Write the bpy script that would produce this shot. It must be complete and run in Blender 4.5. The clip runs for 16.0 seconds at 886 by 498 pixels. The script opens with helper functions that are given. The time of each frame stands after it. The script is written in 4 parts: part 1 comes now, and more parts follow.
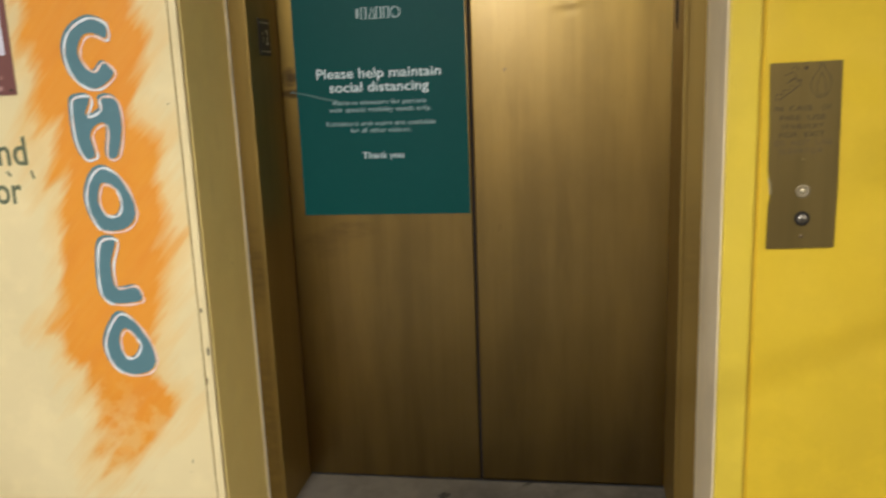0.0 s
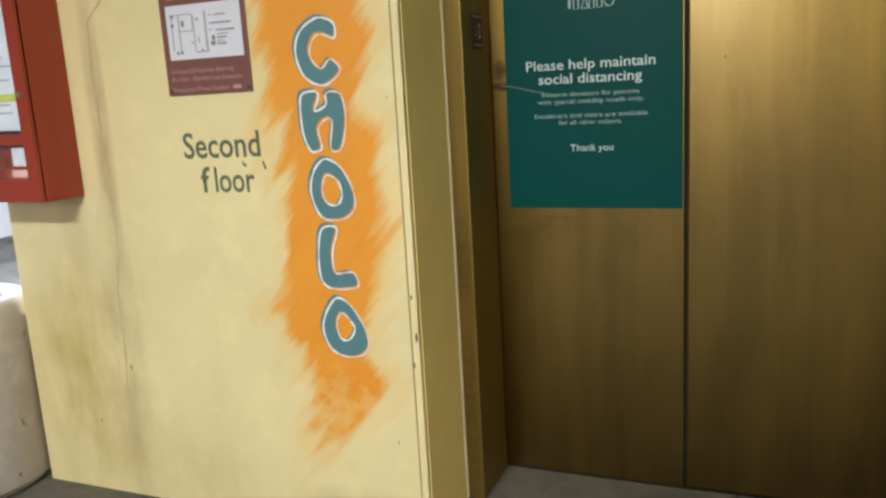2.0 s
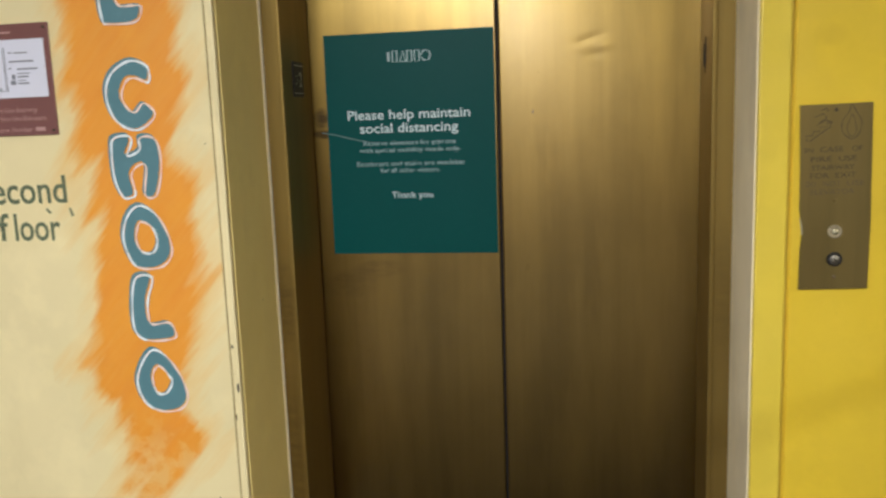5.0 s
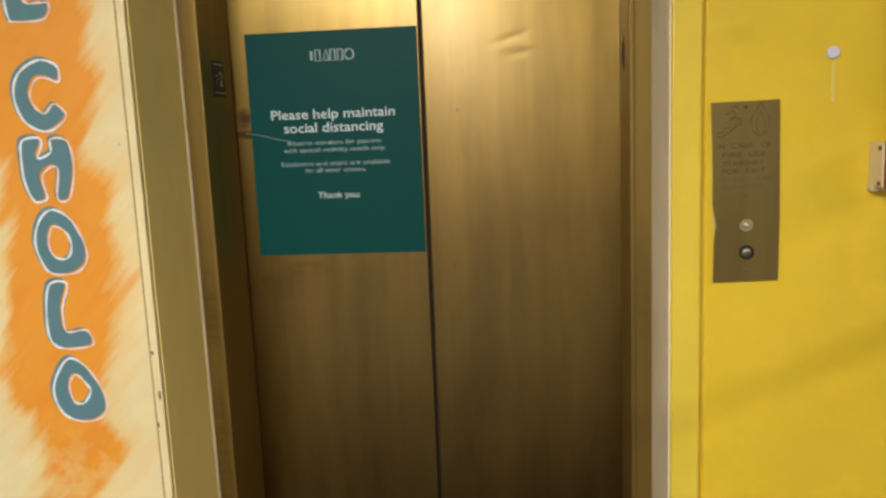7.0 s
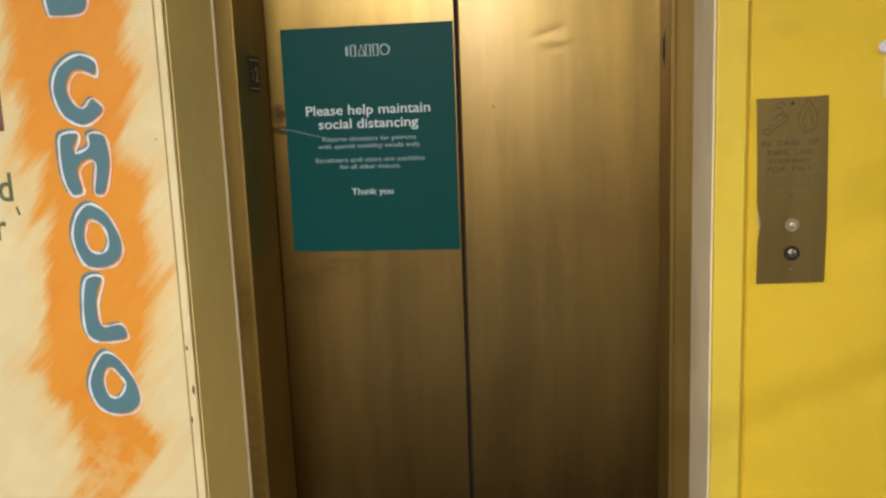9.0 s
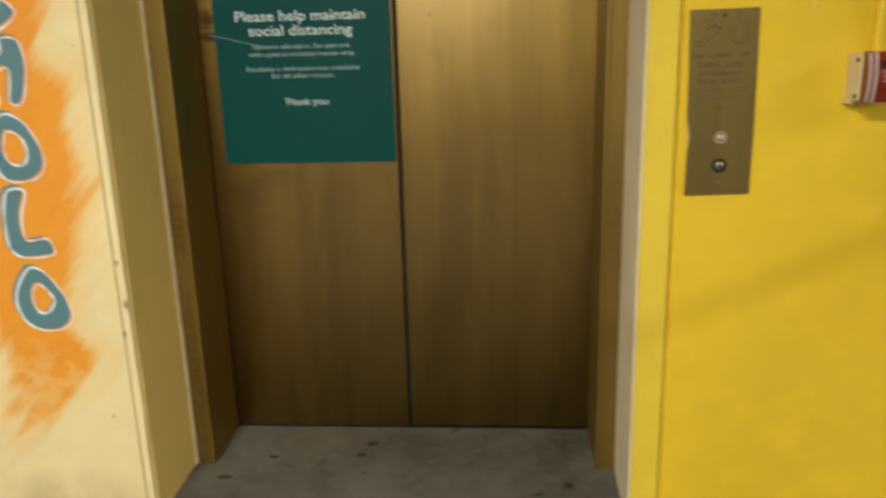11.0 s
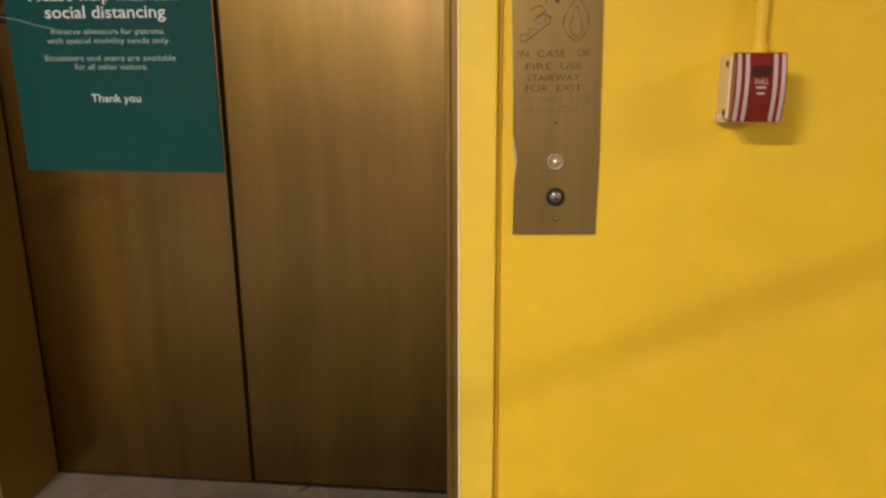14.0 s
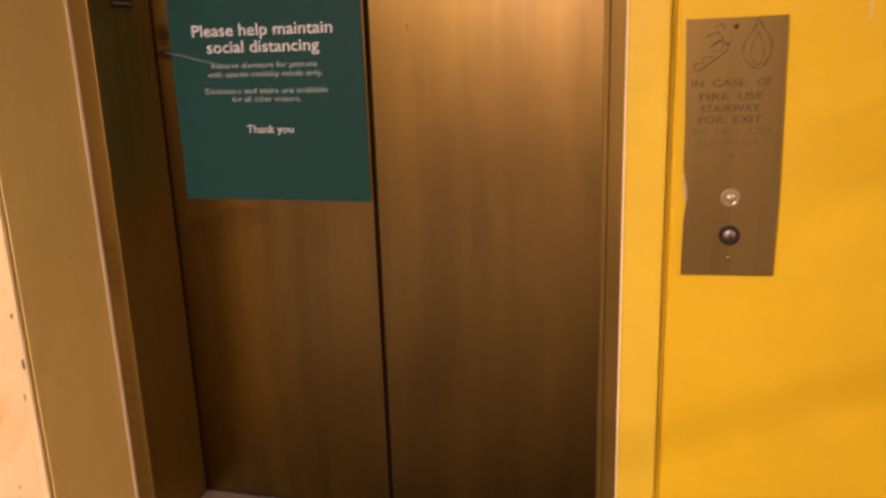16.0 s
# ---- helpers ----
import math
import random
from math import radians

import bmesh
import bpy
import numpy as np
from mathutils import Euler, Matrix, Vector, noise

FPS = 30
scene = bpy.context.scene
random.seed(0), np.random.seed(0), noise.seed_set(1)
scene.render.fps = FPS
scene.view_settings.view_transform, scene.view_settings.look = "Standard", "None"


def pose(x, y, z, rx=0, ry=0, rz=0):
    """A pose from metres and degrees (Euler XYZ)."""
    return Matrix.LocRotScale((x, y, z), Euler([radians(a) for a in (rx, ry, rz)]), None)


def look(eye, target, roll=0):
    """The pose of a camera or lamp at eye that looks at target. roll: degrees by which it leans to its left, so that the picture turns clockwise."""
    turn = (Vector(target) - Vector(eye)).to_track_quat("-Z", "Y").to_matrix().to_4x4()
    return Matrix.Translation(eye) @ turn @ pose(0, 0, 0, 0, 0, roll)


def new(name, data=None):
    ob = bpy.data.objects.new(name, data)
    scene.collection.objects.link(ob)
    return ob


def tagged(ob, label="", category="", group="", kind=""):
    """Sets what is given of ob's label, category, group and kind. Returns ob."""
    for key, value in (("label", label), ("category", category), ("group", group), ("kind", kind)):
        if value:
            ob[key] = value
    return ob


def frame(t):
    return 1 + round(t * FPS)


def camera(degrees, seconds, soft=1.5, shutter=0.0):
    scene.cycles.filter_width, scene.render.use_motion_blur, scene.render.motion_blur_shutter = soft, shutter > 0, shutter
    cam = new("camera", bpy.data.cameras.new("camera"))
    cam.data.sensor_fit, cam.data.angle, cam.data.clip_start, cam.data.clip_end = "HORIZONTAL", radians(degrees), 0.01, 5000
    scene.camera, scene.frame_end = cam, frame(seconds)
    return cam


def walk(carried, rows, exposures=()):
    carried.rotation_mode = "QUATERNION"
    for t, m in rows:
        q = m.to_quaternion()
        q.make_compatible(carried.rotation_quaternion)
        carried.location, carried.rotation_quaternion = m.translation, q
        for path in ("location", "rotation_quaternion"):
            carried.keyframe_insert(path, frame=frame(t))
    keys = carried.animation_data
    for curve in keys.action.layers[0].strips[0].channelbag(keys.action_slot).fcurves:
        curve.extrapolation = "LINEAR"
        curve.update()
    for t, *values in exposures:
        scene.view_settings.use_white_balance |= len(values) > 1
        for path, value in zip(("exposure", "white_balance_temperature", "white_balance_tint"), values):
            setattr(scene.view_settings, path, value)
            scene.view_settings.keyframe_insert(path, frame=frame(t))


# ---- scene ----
cam = camera(58.0, 16.0, soft=2.5, shutter=0.6)
PATH = [
    (0, (0.319, -2.655, 1.422), (0.007, -0.722, 1.013), -2.2),
    (0.5, (0.291, -2.65, 1.399), (-0.142, -0.747, 0.964), -2.6),
    (1, (0.272, -2.652, 1.394), (-0.309, -0.792, 0.944), -3.1),
    (1.5, (0.254, -2.649, 1.416), (-0.453, -0.834, 0.963), -3.3),
    (2, (0.258, -2.655, 1.408), (-0.502, -0.847, 1.014), -3.3),
    (2.5, (0.248, -2.667, 1.427), (-0.489, -0.843, 1.069), -2.5),
    (3, (0.262, -2.669, 1.431), (-0.428, -0.82, 1.106), -2.0),
    (3.5, (0.29, -2.657, 1.418), (-0.344, -0.784, 1.117), -2.0),
    (4, (0.301, -2.661, 1.43), (-0.258, -0.767, 1.112), -2.2),
    (4.2, (0.29, -2.677, 1.418), (-0.222, -0.77, 1.099), -2.1),
    (6.3, (0.32, -2.677, 1.419), (0.058, -0.716, 1.124), -2.6),
    (6.5, (0.338, -2.677, 1.421), (0.075, -0.717, 1.121), -2.7),
    (7, (0.341, -2.666, 1.416), (0.125, -0.703, 1.103), -2.4),
    (7.5, (0.354, -2.653, 1.424), (0.177, -0.689, 1.092), -2.8),
    (8, (0.351, -2.641, 1.433), (0.167, -0.675, 1.118), -2.9),
    (8.5, (0.328, -2.64, 1.435), (0.07, -0.683, 1.113), -2.4),
    (8.7, (0.321, -2.641, 1.423), (0.032, -0.687, 1.109), -2.2),
    (10.8, (0.338, -2.637, 1.389), (0.123, -0.706, 0.914), -1.9),
    (11, (0.351, -2.635, 1.411), (0.195, -0.714, 0.877), -1.6),
    (11.5, (0.462, -2.607, 1.379), (0.407, -0.686, 0.826), 0.0),
    (12, (0.579, -2.549, 1.382), (0.682, -0.597, 0.958), 1.3),
    (12.5, (0.596, -2.387, 1.416), (0.813, -0.454, 0.953), 0.6),
    (13, (0.638, -2.254, 1.393), (0.806, -0.342, 0.829), -0.3),
    (13.5, (0.791, -2.159, 1.402), (0.691, -0.232, 0.876), -0.2),
    (14, (0.841, -2.124, 1.388), (0.626, -0.213, 0.838), -0.4),
    (14.5, (0.815, -2.096, 1.419), (0.588, -0.172, 0.923), 0.5),
    (15, (0.789, -2.088, 1.427), (0.476, -0.166, 0.969), -0.9),
    (15.5, (0.773, -2.087, 1.42), (0.346, -0.187, 0.964), -1.8),
    (16, (0.754, -2.078, 1.414), (0.249, -0.21, 0.91), -1.9),
]
TONE = [  # seconds, exposure, temperature, tint
    (0, 0.05, 5760, 20.9),
    (0.5, 0.05, 5670, 16),
    (1, 0.02, 5750, 14.5),
    (1.5, 0.02, 5640, 13),
    (2, 0.02, 5630, 12.9),
    (2.5, 0.02, 5770, 13.1),
    (3, 0.02, 5510, 11.8),
    (3.5, 0.02, 5530, 13),
    (4, 0.02, 5440, 17.3),
    (6.5, 0.05, 5734, 18.9),
    (7, 0.05, 5929, 20.7),
    (7.5, 0.05, 5870, 23.2),
    (8, 0.05, 5965, 25.3),
    (8.5, 0.05, 5816, 24.3),
    (11, 0.05, 6150, 16.2),
    (11.5, 0.03, 6850, 8.8),
    (12, 0.1, 6505, 25.5),
    (12.5, 0.1, 6155, 30.3),
    (13, 0.03, 6550, 17),
    (13.5, 0.03, 6139, 1.8),
    (14, 0.03, 6655, 37.6),
    (14.5, 0.03, 6644, 34.5),
    (15, 0.05, 6720, 41.7),
    (15.5, 0.03, 6691, 55),
    (16, 0.03, 8308, 68.8),
]
walk(cam, [(t, look(eye, target, roll)) for t, eye, target, roll in PATH], TONE)

# ---- world, light ----
world = bpy.data.worlds.new("world")
scene.world = world
world.use_nodes = True
world.node_tree.nodes["Background"].inputs[0].default_value = (0.75, 0.8, 0.9, 1)
world.node_tree.nodes["Background"].inputs[1].default_value = 0.10

CEIL = 3.05
WALL_Y = -0.585


def area_lamp(name, place, target, sx, sy, watts, colour):
    data = bpy.data.lights.new(name, "AREA")
    data.shape, data.size, data.size_y, data.energy, data.color = "RECTANGLE", sx, sy, watts, colour
    ob = new(name, data)
    ob.matrix_world = look(place, target)
    return ob


WARM = (1.0, 0.96, 0.76)
LAMPS = (  # x, y, length, width, watts, colour
    (-0.75, -3.8, 1.2, 0.28, 195, WARM),
    (-0.75, -9.0, 0.06, 0.06, 300, (0.98, 0.99, 0.89)),
    # unseen fill, added to brighten the left reveal and jamb
    (5.0, -2.6, 1.8, 1.4, 75, (1.0, 0.86, 0.55)),
    # unseen, added to brighten the background past the left wall's end
    (-4.8, 0.6, 1.2, 0.3, 620, (0.86, 0.92, 1.0)),
    # unseen, added to brighten the background behind the fence
    (4.3, 2.3, 1.2, 0.3, 240, (1.0, 0.93, 0.76)),
)
for lx, ly, sx, sy, watts, tone in LAMPS:
    area_lamp("unseen_ceiling_lamp", (lx, ly, CEIL - 0.10), (lx, ly, 0), sx, sy, watts, tone)


# ---- materials ----
class Mat:
    """A principled material with a few short ways to wire nodes."""

    def __init__(self, name, colour, rough=0.6, metal=0.0, **more):
        self.m = bpy.data.materials.new(name)
        self.m.use_nodes = True
        self.t = self.m.node_tree
        self.b = self.t.nodes["Principled BSDF"]
        self.b.inputs["Base Color"].default_value = (*colour, 1)
        self.b.inputs["Roughness"].default_value = rough
        self.b.inputs["Metallic"].default_value = metal
        for k, v in more.items():
            self.b.inputs[k.replace("_", " ")].default_value = v
        self.base = None
        self.co = None

    def node(self, kind, **props):
        n = self.t.nodes.new(kind)
        for k, v in props.items():
            n.inputs[k].default_value = v
        return n

    def link(self, a, b):
        self.t.links.new(a, b)

    def coords(self, scale=(1, 1, 1), turn=(0, 0, 0)):
        if not self.co:
            self.co = self.t.nodes.new("ShaderNodeNewGeometry").outputs["Position"]
        mp = self.node("ShaderNodeMapping", Scale=scale, Rotation=turn)
        self.link(self.co, mp.inputs["Vector"])
        return mp.outputs["Vector"]

    def noise(self, scale, detail=4.0, stretch=(1, 1, 1), rough=0.55, turn=None, warp=0.0):
        n = self.node("ShaderNodeTexNoise", Scale=scale, Detail=detail, Roughness=rough, Distortion=warp)
        if turn:
            mp = self.node("ShaderNodeMapping", Scale=stretch)
            self.link(self.coords((1, 1, 1), turn), mp.inputs["Vector"])
            self.link(mp.outputs["Vector"], n.inputs["Vector"])
        else:
            self.link(self.coords(stretch), n.inputs["Vector"])
        return n.outputs["Fac"]

    def ramp(self, fac, *stops):
        r = self.t.nodes.new("ShaderNodeValToRGB")
        while len(r.color_ramp.elements) < len(stops):
            r.color_ramp.elements.new(0.5)
        for e, (p, v) in zip(r.color_ramp.elements, stops):
            e.position, e.color = p, (v, v, v, 1) if isinstance(v, (int, float)) else (*v, 1)
        self.link(fac, r.inputs["Fac"])
        return r.outputs["Color"]

    def math(self, op, a, b=None, clamp=False):
        n = self.t.nodes.new("ShaderNodeMath")
        n.operation, n.use_clamp = op, clamp
        for i, v in enumerate((a, b)):
            if v is None:
                continue
            if isinstance(v, (int, float)):
                n.inputs[i].default_value = v
            else:
                self.link(v, n.inputs[i])
        return n.outputs[0]

    def tint(self, colour, fac, amount=1.0):
        """Mixes colour over the base by fac."""
        n = self.t.nodes.new("ShaderNodeMix")
        n.data_type = "RGBA"
        f = self.math("MULTIPLY", fac, amount)
        self.link(f, n.inputs[0])
        if self.base is None:
            n.inputs[6].default_value = self.b.inputs["Base Color"].default_value
        else:
            self.link(self.base, n.inputs[6])
        n.inputs[7].default_value = (*colour, 1)
        self.base = n.outputs[2]
        self.link(self.base, self.b.inputs["Base Color"])
        return self

    def bump(self, fac, strength, distance=0.01):
        n = self.node("ShaderNodeBump", Strength=strength, Distance=distance)
        self.link(fac, n.inputs["Height"])
        old = self.b.inputs["Normal"].links
        if old:
            self.link(old[0].from_socket, n.inputs["Normal"])
        self.link(n.outputs["Normal"], self.b.inputs["Normal"])
        return self

    def rough(self, fac, low, high):
        r = self.ramp(fac, (0.3, low), (0.7, high))
        self.link(r, self.b.inputs["Roughness"])
        return self


def plaster(name, colour, dirt, rough=0.55, spots=0.5, stains=(), over=None):
    m = Mat(name, colour, rough)
    m.tint(tuple(c * 0.86 for c in colour), m.ramp(m.noise(1.3, 5), (0.42, 0.0), (0.68, 1.0)), 0.7)
    m.tint(dirt, m.ramp(m.noise(2.6, 8, (1, 1, 0.35), 0.62), (0.56, 0.0), (0.78, 1.0)), spots)
    m.tint(tuple(min(1, c * 1.08) for c in colour), m.ramp(m.noise(9, 4), (0.5, 0.0), (0.7, 1.0)), 0.5)
    m.tint(tuple(c * 0.35 for c in dirt), m.ramp(m.noise(34, 2), (0.76, 0.0), (0.80, 1.0)), 0.35)
    sep = m.t.nodes.new("ShaderNodeSeparateXYZ")
    m.link(m.coords(), sep.inputs[0])
    cloud = m.noise(7, 6, (1, 1, 0.4), 0.6)
    for x, z, wide, high, amount, tone in stains:
        du = m.math("DIVIDE", m.math("SUBTRACT", sep.outputs[0], x), wide)
        dv = m.math("DIVIDE", m.math("SUBTRACT", sep.outputs[2], z), high)
        r = m.math("ADD", m.math("MULTIPLY", du, du), m.math("MULTIPLY", dv, dv))
        m.tint(tone, m.math("MULTIPLY", m.math("SUBTRACT", 1.0, r, True), m.ramp(cloud, (0.3, 0.0), (0.66, 1.0))), amount)
    if over:
        over(m)
    m.bump(m.noise(5, 3), 0.25, 0.02).bump(m.noise(160, 4), 0.22, 0.0015)
    m.rough(m.noise(7, 4), rough - 0.1, rough + 0.12)
    return m.m


GRIME, OCHRE = (0.34, 0.24, 0.11), (0.50, 0.37, 0.10)
CREAM_STAINS = (
    (-1.86, 0.55, 0.11, 0.65, 0.65, GRIME), (-1.83, 1.35, 0.05, 0.6, 0.65, GRIME), (-2.08, 0.45, 0.26, 0.55, 0.8, OCHRE),
    (-1.60, 0.12, 0.50, 0.16, 0.3, OCHRE), (-0.95, 0.06, 0.30, 0.12, 0.5, GRIME), (-2.0, 1.3, 0.10, 0.6, 0.4, GRIME))
CREAM = plaster("cream_paint", (0.82, 0.69, 0.37), (0.50, 0.40, 0.17), 0.55, 0.28, CREAM_STAINS)
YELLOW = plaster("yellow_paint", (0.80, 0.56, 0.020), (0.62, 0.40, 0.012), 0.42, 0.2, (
    # the last spot is a broad, slightly darker patch mid-wall
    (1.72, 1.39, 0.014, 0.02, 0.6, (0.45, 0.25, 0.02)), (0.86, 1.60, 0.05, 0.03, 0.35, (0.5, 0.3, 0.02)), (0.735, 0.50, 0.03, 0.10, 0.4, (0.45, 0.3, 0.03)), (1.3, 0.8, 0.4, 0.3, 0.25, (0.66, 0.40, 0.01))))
STRIP_YELLOW = plaster("worn_yellow_paint", (0.80, 0.60, 0.045), (0.58, 0.42, 0.03), 0.40, 0.45)
REVEAL = plaster("pale_cream_paint", (0.92, 0.80, 0.55), (0.45, 0.36, 0.2), 0.5, 0.4)
OCHRE_REVEAL = plaster("ochre_cream_paint", (0.95, 0.77, 0.28), (0.58, 0.42, 0.13), 0.5, 0.5)
PALE = plaster("pale_wall_paint", (0.72, 0.71, 0.68), (0.5, 0.48, 0.44), 0.7, 0.3)
TAN = plaster("tan_wall_paint", (0.36, 0.29, 0.20), (0.24, 0.19, 0.13), 0.7, 0.3)
CEILING = plaster("ceiling_paint", (0.66, 0.62, 0.52), (0.5, 0.45, 0.36), 0.8, 0.3)


def concrete(name, colour, dark, rough=0.75):
    m = Mat(name, colour, rough, Specular_IOR_Level=0.15)
    m.tint(dark, m.ramp(m.noise(2.6, 9, rough=0.68), (0.42, 0.0), (0.66, 1.0)), 0.85)
    m.tint(tuple(min(1, c * 1.35) for c in colour), m.ramp(m.noise(11, 6), (0.55, 0.0), (0.72, 1.0)), 0.45)
    m.tint(tuple(c * 0.25 for c in dark), m.ramp(m.noise(9, 2, warp=0.6), (0.70, 0.0), (0.75, 1.0)), 0.7)
    m.bump(m.noise(60, 5), 0.3, 0.003).bump(m.noise(7, 3), 0.2, 0.01)
    m.rough(m.noise(5, 4), rough - 0.15, rough + 0.1)
    return m.m


FLOOR = concrete("floor_concrete", (0.135, 0.125, 0.106), (0.06, 0.055, 0.046), 0.85)
PRECAST = concrete("precast_concrete", (0.50, 0.45, 0.41), (0.38, 0.34, 0.30), 0.8)


def brass(name, colour, rough, streak=1.0, stains=(), metal=1.0, brushed=0.0):
    m = Mat(name, colour, rough, metal)
    m.tint(tuple(c * 0.70 for c in colour), m.ramp(m.noise(2.4, 5, (1, 1, 0.22)), (0.38, 0.0), (0.70, 1.0)), 0.6 * streak)
    m.tint(tuple(min(1, c * 1.25) for c in colour), m.ramp(m.noise(20, 4, (1, 1, 0.03)), (0.46, 0.0), (0.68, 1.0)), 0.25 * streak)
    m.tint(tuple(c * 0.55 for c in colour), m.ramp(m.noise(48, 3, (1, 1, 0.025)), (0.52, 0.0), (0.74, 1.0)), 0.22 * streak)
    sep = m.t.nodes.new("ShaderNodeSeparateXYZ")
    m.link(m.coords(), sep.inputs[0])
    rubbed = m.noise(26, 5, (0.5, 1, 1.8), 0.65)
    for x, z, wide, high, amount in stains:
        du = m.math("DIVIDE", m.math("SUBTRACT", sep.outputs[0], x), wide)
        dv = m.math("DIVIDE", m.math("SUBTRACT", sep.outputs[2], z), high)
        r = m.math("ADD", m.math("MULTIPLY", du, du), m.math("MULTIPLY", dv, dv))
        spot = m.math("MULTIPLY", m.math("SUBTRACT", 1.0, r, True), m.ramp(rubbed, (0.25, 0.0), (0.75, 1.0)))
        m.tint((0.08, 0.05, 0.018), spot, amount * 0.6)
    if not brushed:
        m.rough(m.noise(5, 5, (1, 1, 0.3)), rough - 0.05, rough + 0.07)
    m.bump(m.noise(1.7, 1), 0.04, 0.02)
    if brushed:
        m.tint(tuple(c * 0.72 for c in colour), m.ramp(m.noise(11, 3, (1, 1, 0.06)), (0.40, 0.0), (0.66, 1.0)), 0.65)
        m.tint(tuple(c * 0.62 for c in colour), m.ramp(m.noise(3.0, 6, (1, 1, 0.8), 0.6), (0.44, 0.0), (0.74, 1.0)), 0.5)
        m.tint(tuple(min(1, c * 1.3) for c in colour), m.ramp(m.noise(6.5, 4, (1, 1, 0.16), 0.6), (0.50, 0.0), (0.72, 1.0)), 0.5)
        m.tint(tuple(c * 0.35 for c in colour), m.ramp(m.noise(17, 2, (1, 1, 0.8)), (0.74, 0.0), (0.82, 1.0)), 0.35)
        across = m.node("ShaderNodeCombineXYZ", Z=1.0)
        lobes = []
        for spread in (rough - 0.05, rough + 0.08):
            gloss = m.t.nodes.new("ShaderNodeBsdfAnisotropic")
            gloss.distribution = "BECKMANN"
            m.link(across.outputs[0], gloss.inputs["Tangent"])
            gloss.inputs["Anisotropy"].default_value = brushed
            gloss.inputs["Roughness"].default_value = spread
            m.link(m.b.inputs["Normal"].links[0].from_socket, gloss.inputs["Normal"])
            m.link(m.base, gloss.inputs["Color"])
            lobes.append(gloss.outputs[0])
        metal_lobes = m.node("ShaderNodeMixShader", Fac=0.55)
        m.link(lobes[0], metal_lobes.inputs[1])
        m.link(lobes[1], metal_lobes.inputs[2])
        lacquer = m.node("ShaderNodeBsdfAnisotropic", Roughness=0.23)
        lacquer.inputs["Color"].default_value = (1.0, 0.97, 0.9, 1)
        m.link(m.b.inputs["Normal"].links[0].from_socket, lacquer.inputs["Normal"])
        both = m.node("ShaderNodeMixShader", Fac=0.045)
        m.link(metal_lobes.outputs[0], both.inputs[1])
        m.link(lacquer.outputs[0], both.inputs[2])
        haze = m.node("ShaderNodeMixShader", Fac=0.08)
        m.link(both.outputs[0], haze.inputs[1])
        m.link(m.b.outputs[0], haze.inputs[2])
        m.link(haze.outputs[0], m.t.nodes["Material Output"].inputs["Surface"])
    return m.m


DOOR_BRASS = brass("brushed_bronze", (0.312, 0.203, 0.040), 0.345, 0.5, brushed=0.15)
STAINED_BRASS = brass("stained_bronze", (0.312, 0.203, 0.040), 0.345, 0.5, brushed=0.15, stains=((-0.43, 0.928, 0.11, 0.03, 0.9), (-0.54, 0.869, 0.13, 0.05, 0.7), (-0.612, 1.455, 0.03, 0.04, 4.0), (-0.605, 1.402, 0.045, 0.018, 5.0), (-0.50, 0.905, 0.12, 0.03, 0.6), (-0.42, 0.95, 0.08, 0.016, 0.7)))
# the second spot darkens the left jamb towards its foot
JAMB_BRASS = brass("worn_bronze", (0.275, 0.184, 0.044), 0.46, 1.2, metal=0.78, stains=((-0.675, 0.86, 0.035, 0.17, 1.1), (-0.68, 0.30, 0.045, 0.38, 0.9), (0.675, 0.9, 0.03, 0.25, 0.6)))
PLATE_BRASS = brass("plate_bronze", (0.29, 0.212, 0.068), 0.42, 1.1, metal=0.8)


def plain(name, colour, rough=0.5, metal=0.0, vary=0.25, **more):
    m = Mat(name, colour, rough, metal, **more)
    m.tint(tuple(c * 0.7 for c in colour), m.ramp(m.noise(6, 5), (0.4, 0.0), (0.72, 1.0)), vary)
    m.tint(tuple(min(1, c * 1.15 + 0.01) for c in colour), m.ramp(m.noise(40, 4), (0.5, 0.0), (0.75, 1.0)), vary)
    m.bump(m.noise(90, 3), 0.08, 0.001)
    return m.m


TEAL = plain("teal_print", (0.003, 0.073, 0.067), 0.42, vary=0.12, Specular_IOR_Level=0.12)
PAPER = plain("grey_white_paper", (0.50, 0.50, 0.58), 0.5, vary=0.3)
WORN_PALE = plain("worn_pale_figure", (0.58, 0.53, 0.40), 0.5, vary=0.4)
SIGN_DARK = plain("dark_bronze_plate", (0.016, 0.011, 0.008), 0.5, vary=0.3)
SCRATCH = plain("scratch_pale", (0.12, 0.22, 0.20), 0.5, vary=0.3)
WHITE_INK = plain("white_ink", (0.63, 0.75, 0.77), 0.4, vary=0.1)
PALE_INK = plain("pale_ink", (0.36, 0.50, 0.50), 0.4, vary=0.1)
LETTER_TEAL = plain("teal_paint", (0.098, 0.215, 0.25), 0.5, vary=0.3)
PINK_LINE = plain("pale_pink_paint", (0.90, 0.68, 0.58), 0.5, vary=0.15)
BLUE_LINE = plain("pale_blue_paint", (0.80, 0.86, 0.88), 0.5, vary=0.15)
OLIVE_PAINT = plain("dark_olive_paint", (0.125, 0.15, 0.082), 0.55, vary=0.5)
PLATE_MAUVE = plain("mauve_plastic", (0.20, 0.085, 0.075), 0.28, vary=0.15)
PLATE_WHITE = plain("white_print", (0.72, 0.71, 0.80), 0.3, vary=0.08)
PLATE_INK = plain("mauve_pale_ink", (0.50, 0.30, 0.27), 0.4, vary=0.1)
SEALANT = plain("pale_sealant", (0.86, 0.78, 0.60), 0.6, vary=0.4)
GUM = plain("trodden_gum", (0.028, 0.027, 0.025), 0.7, vary=0.3)
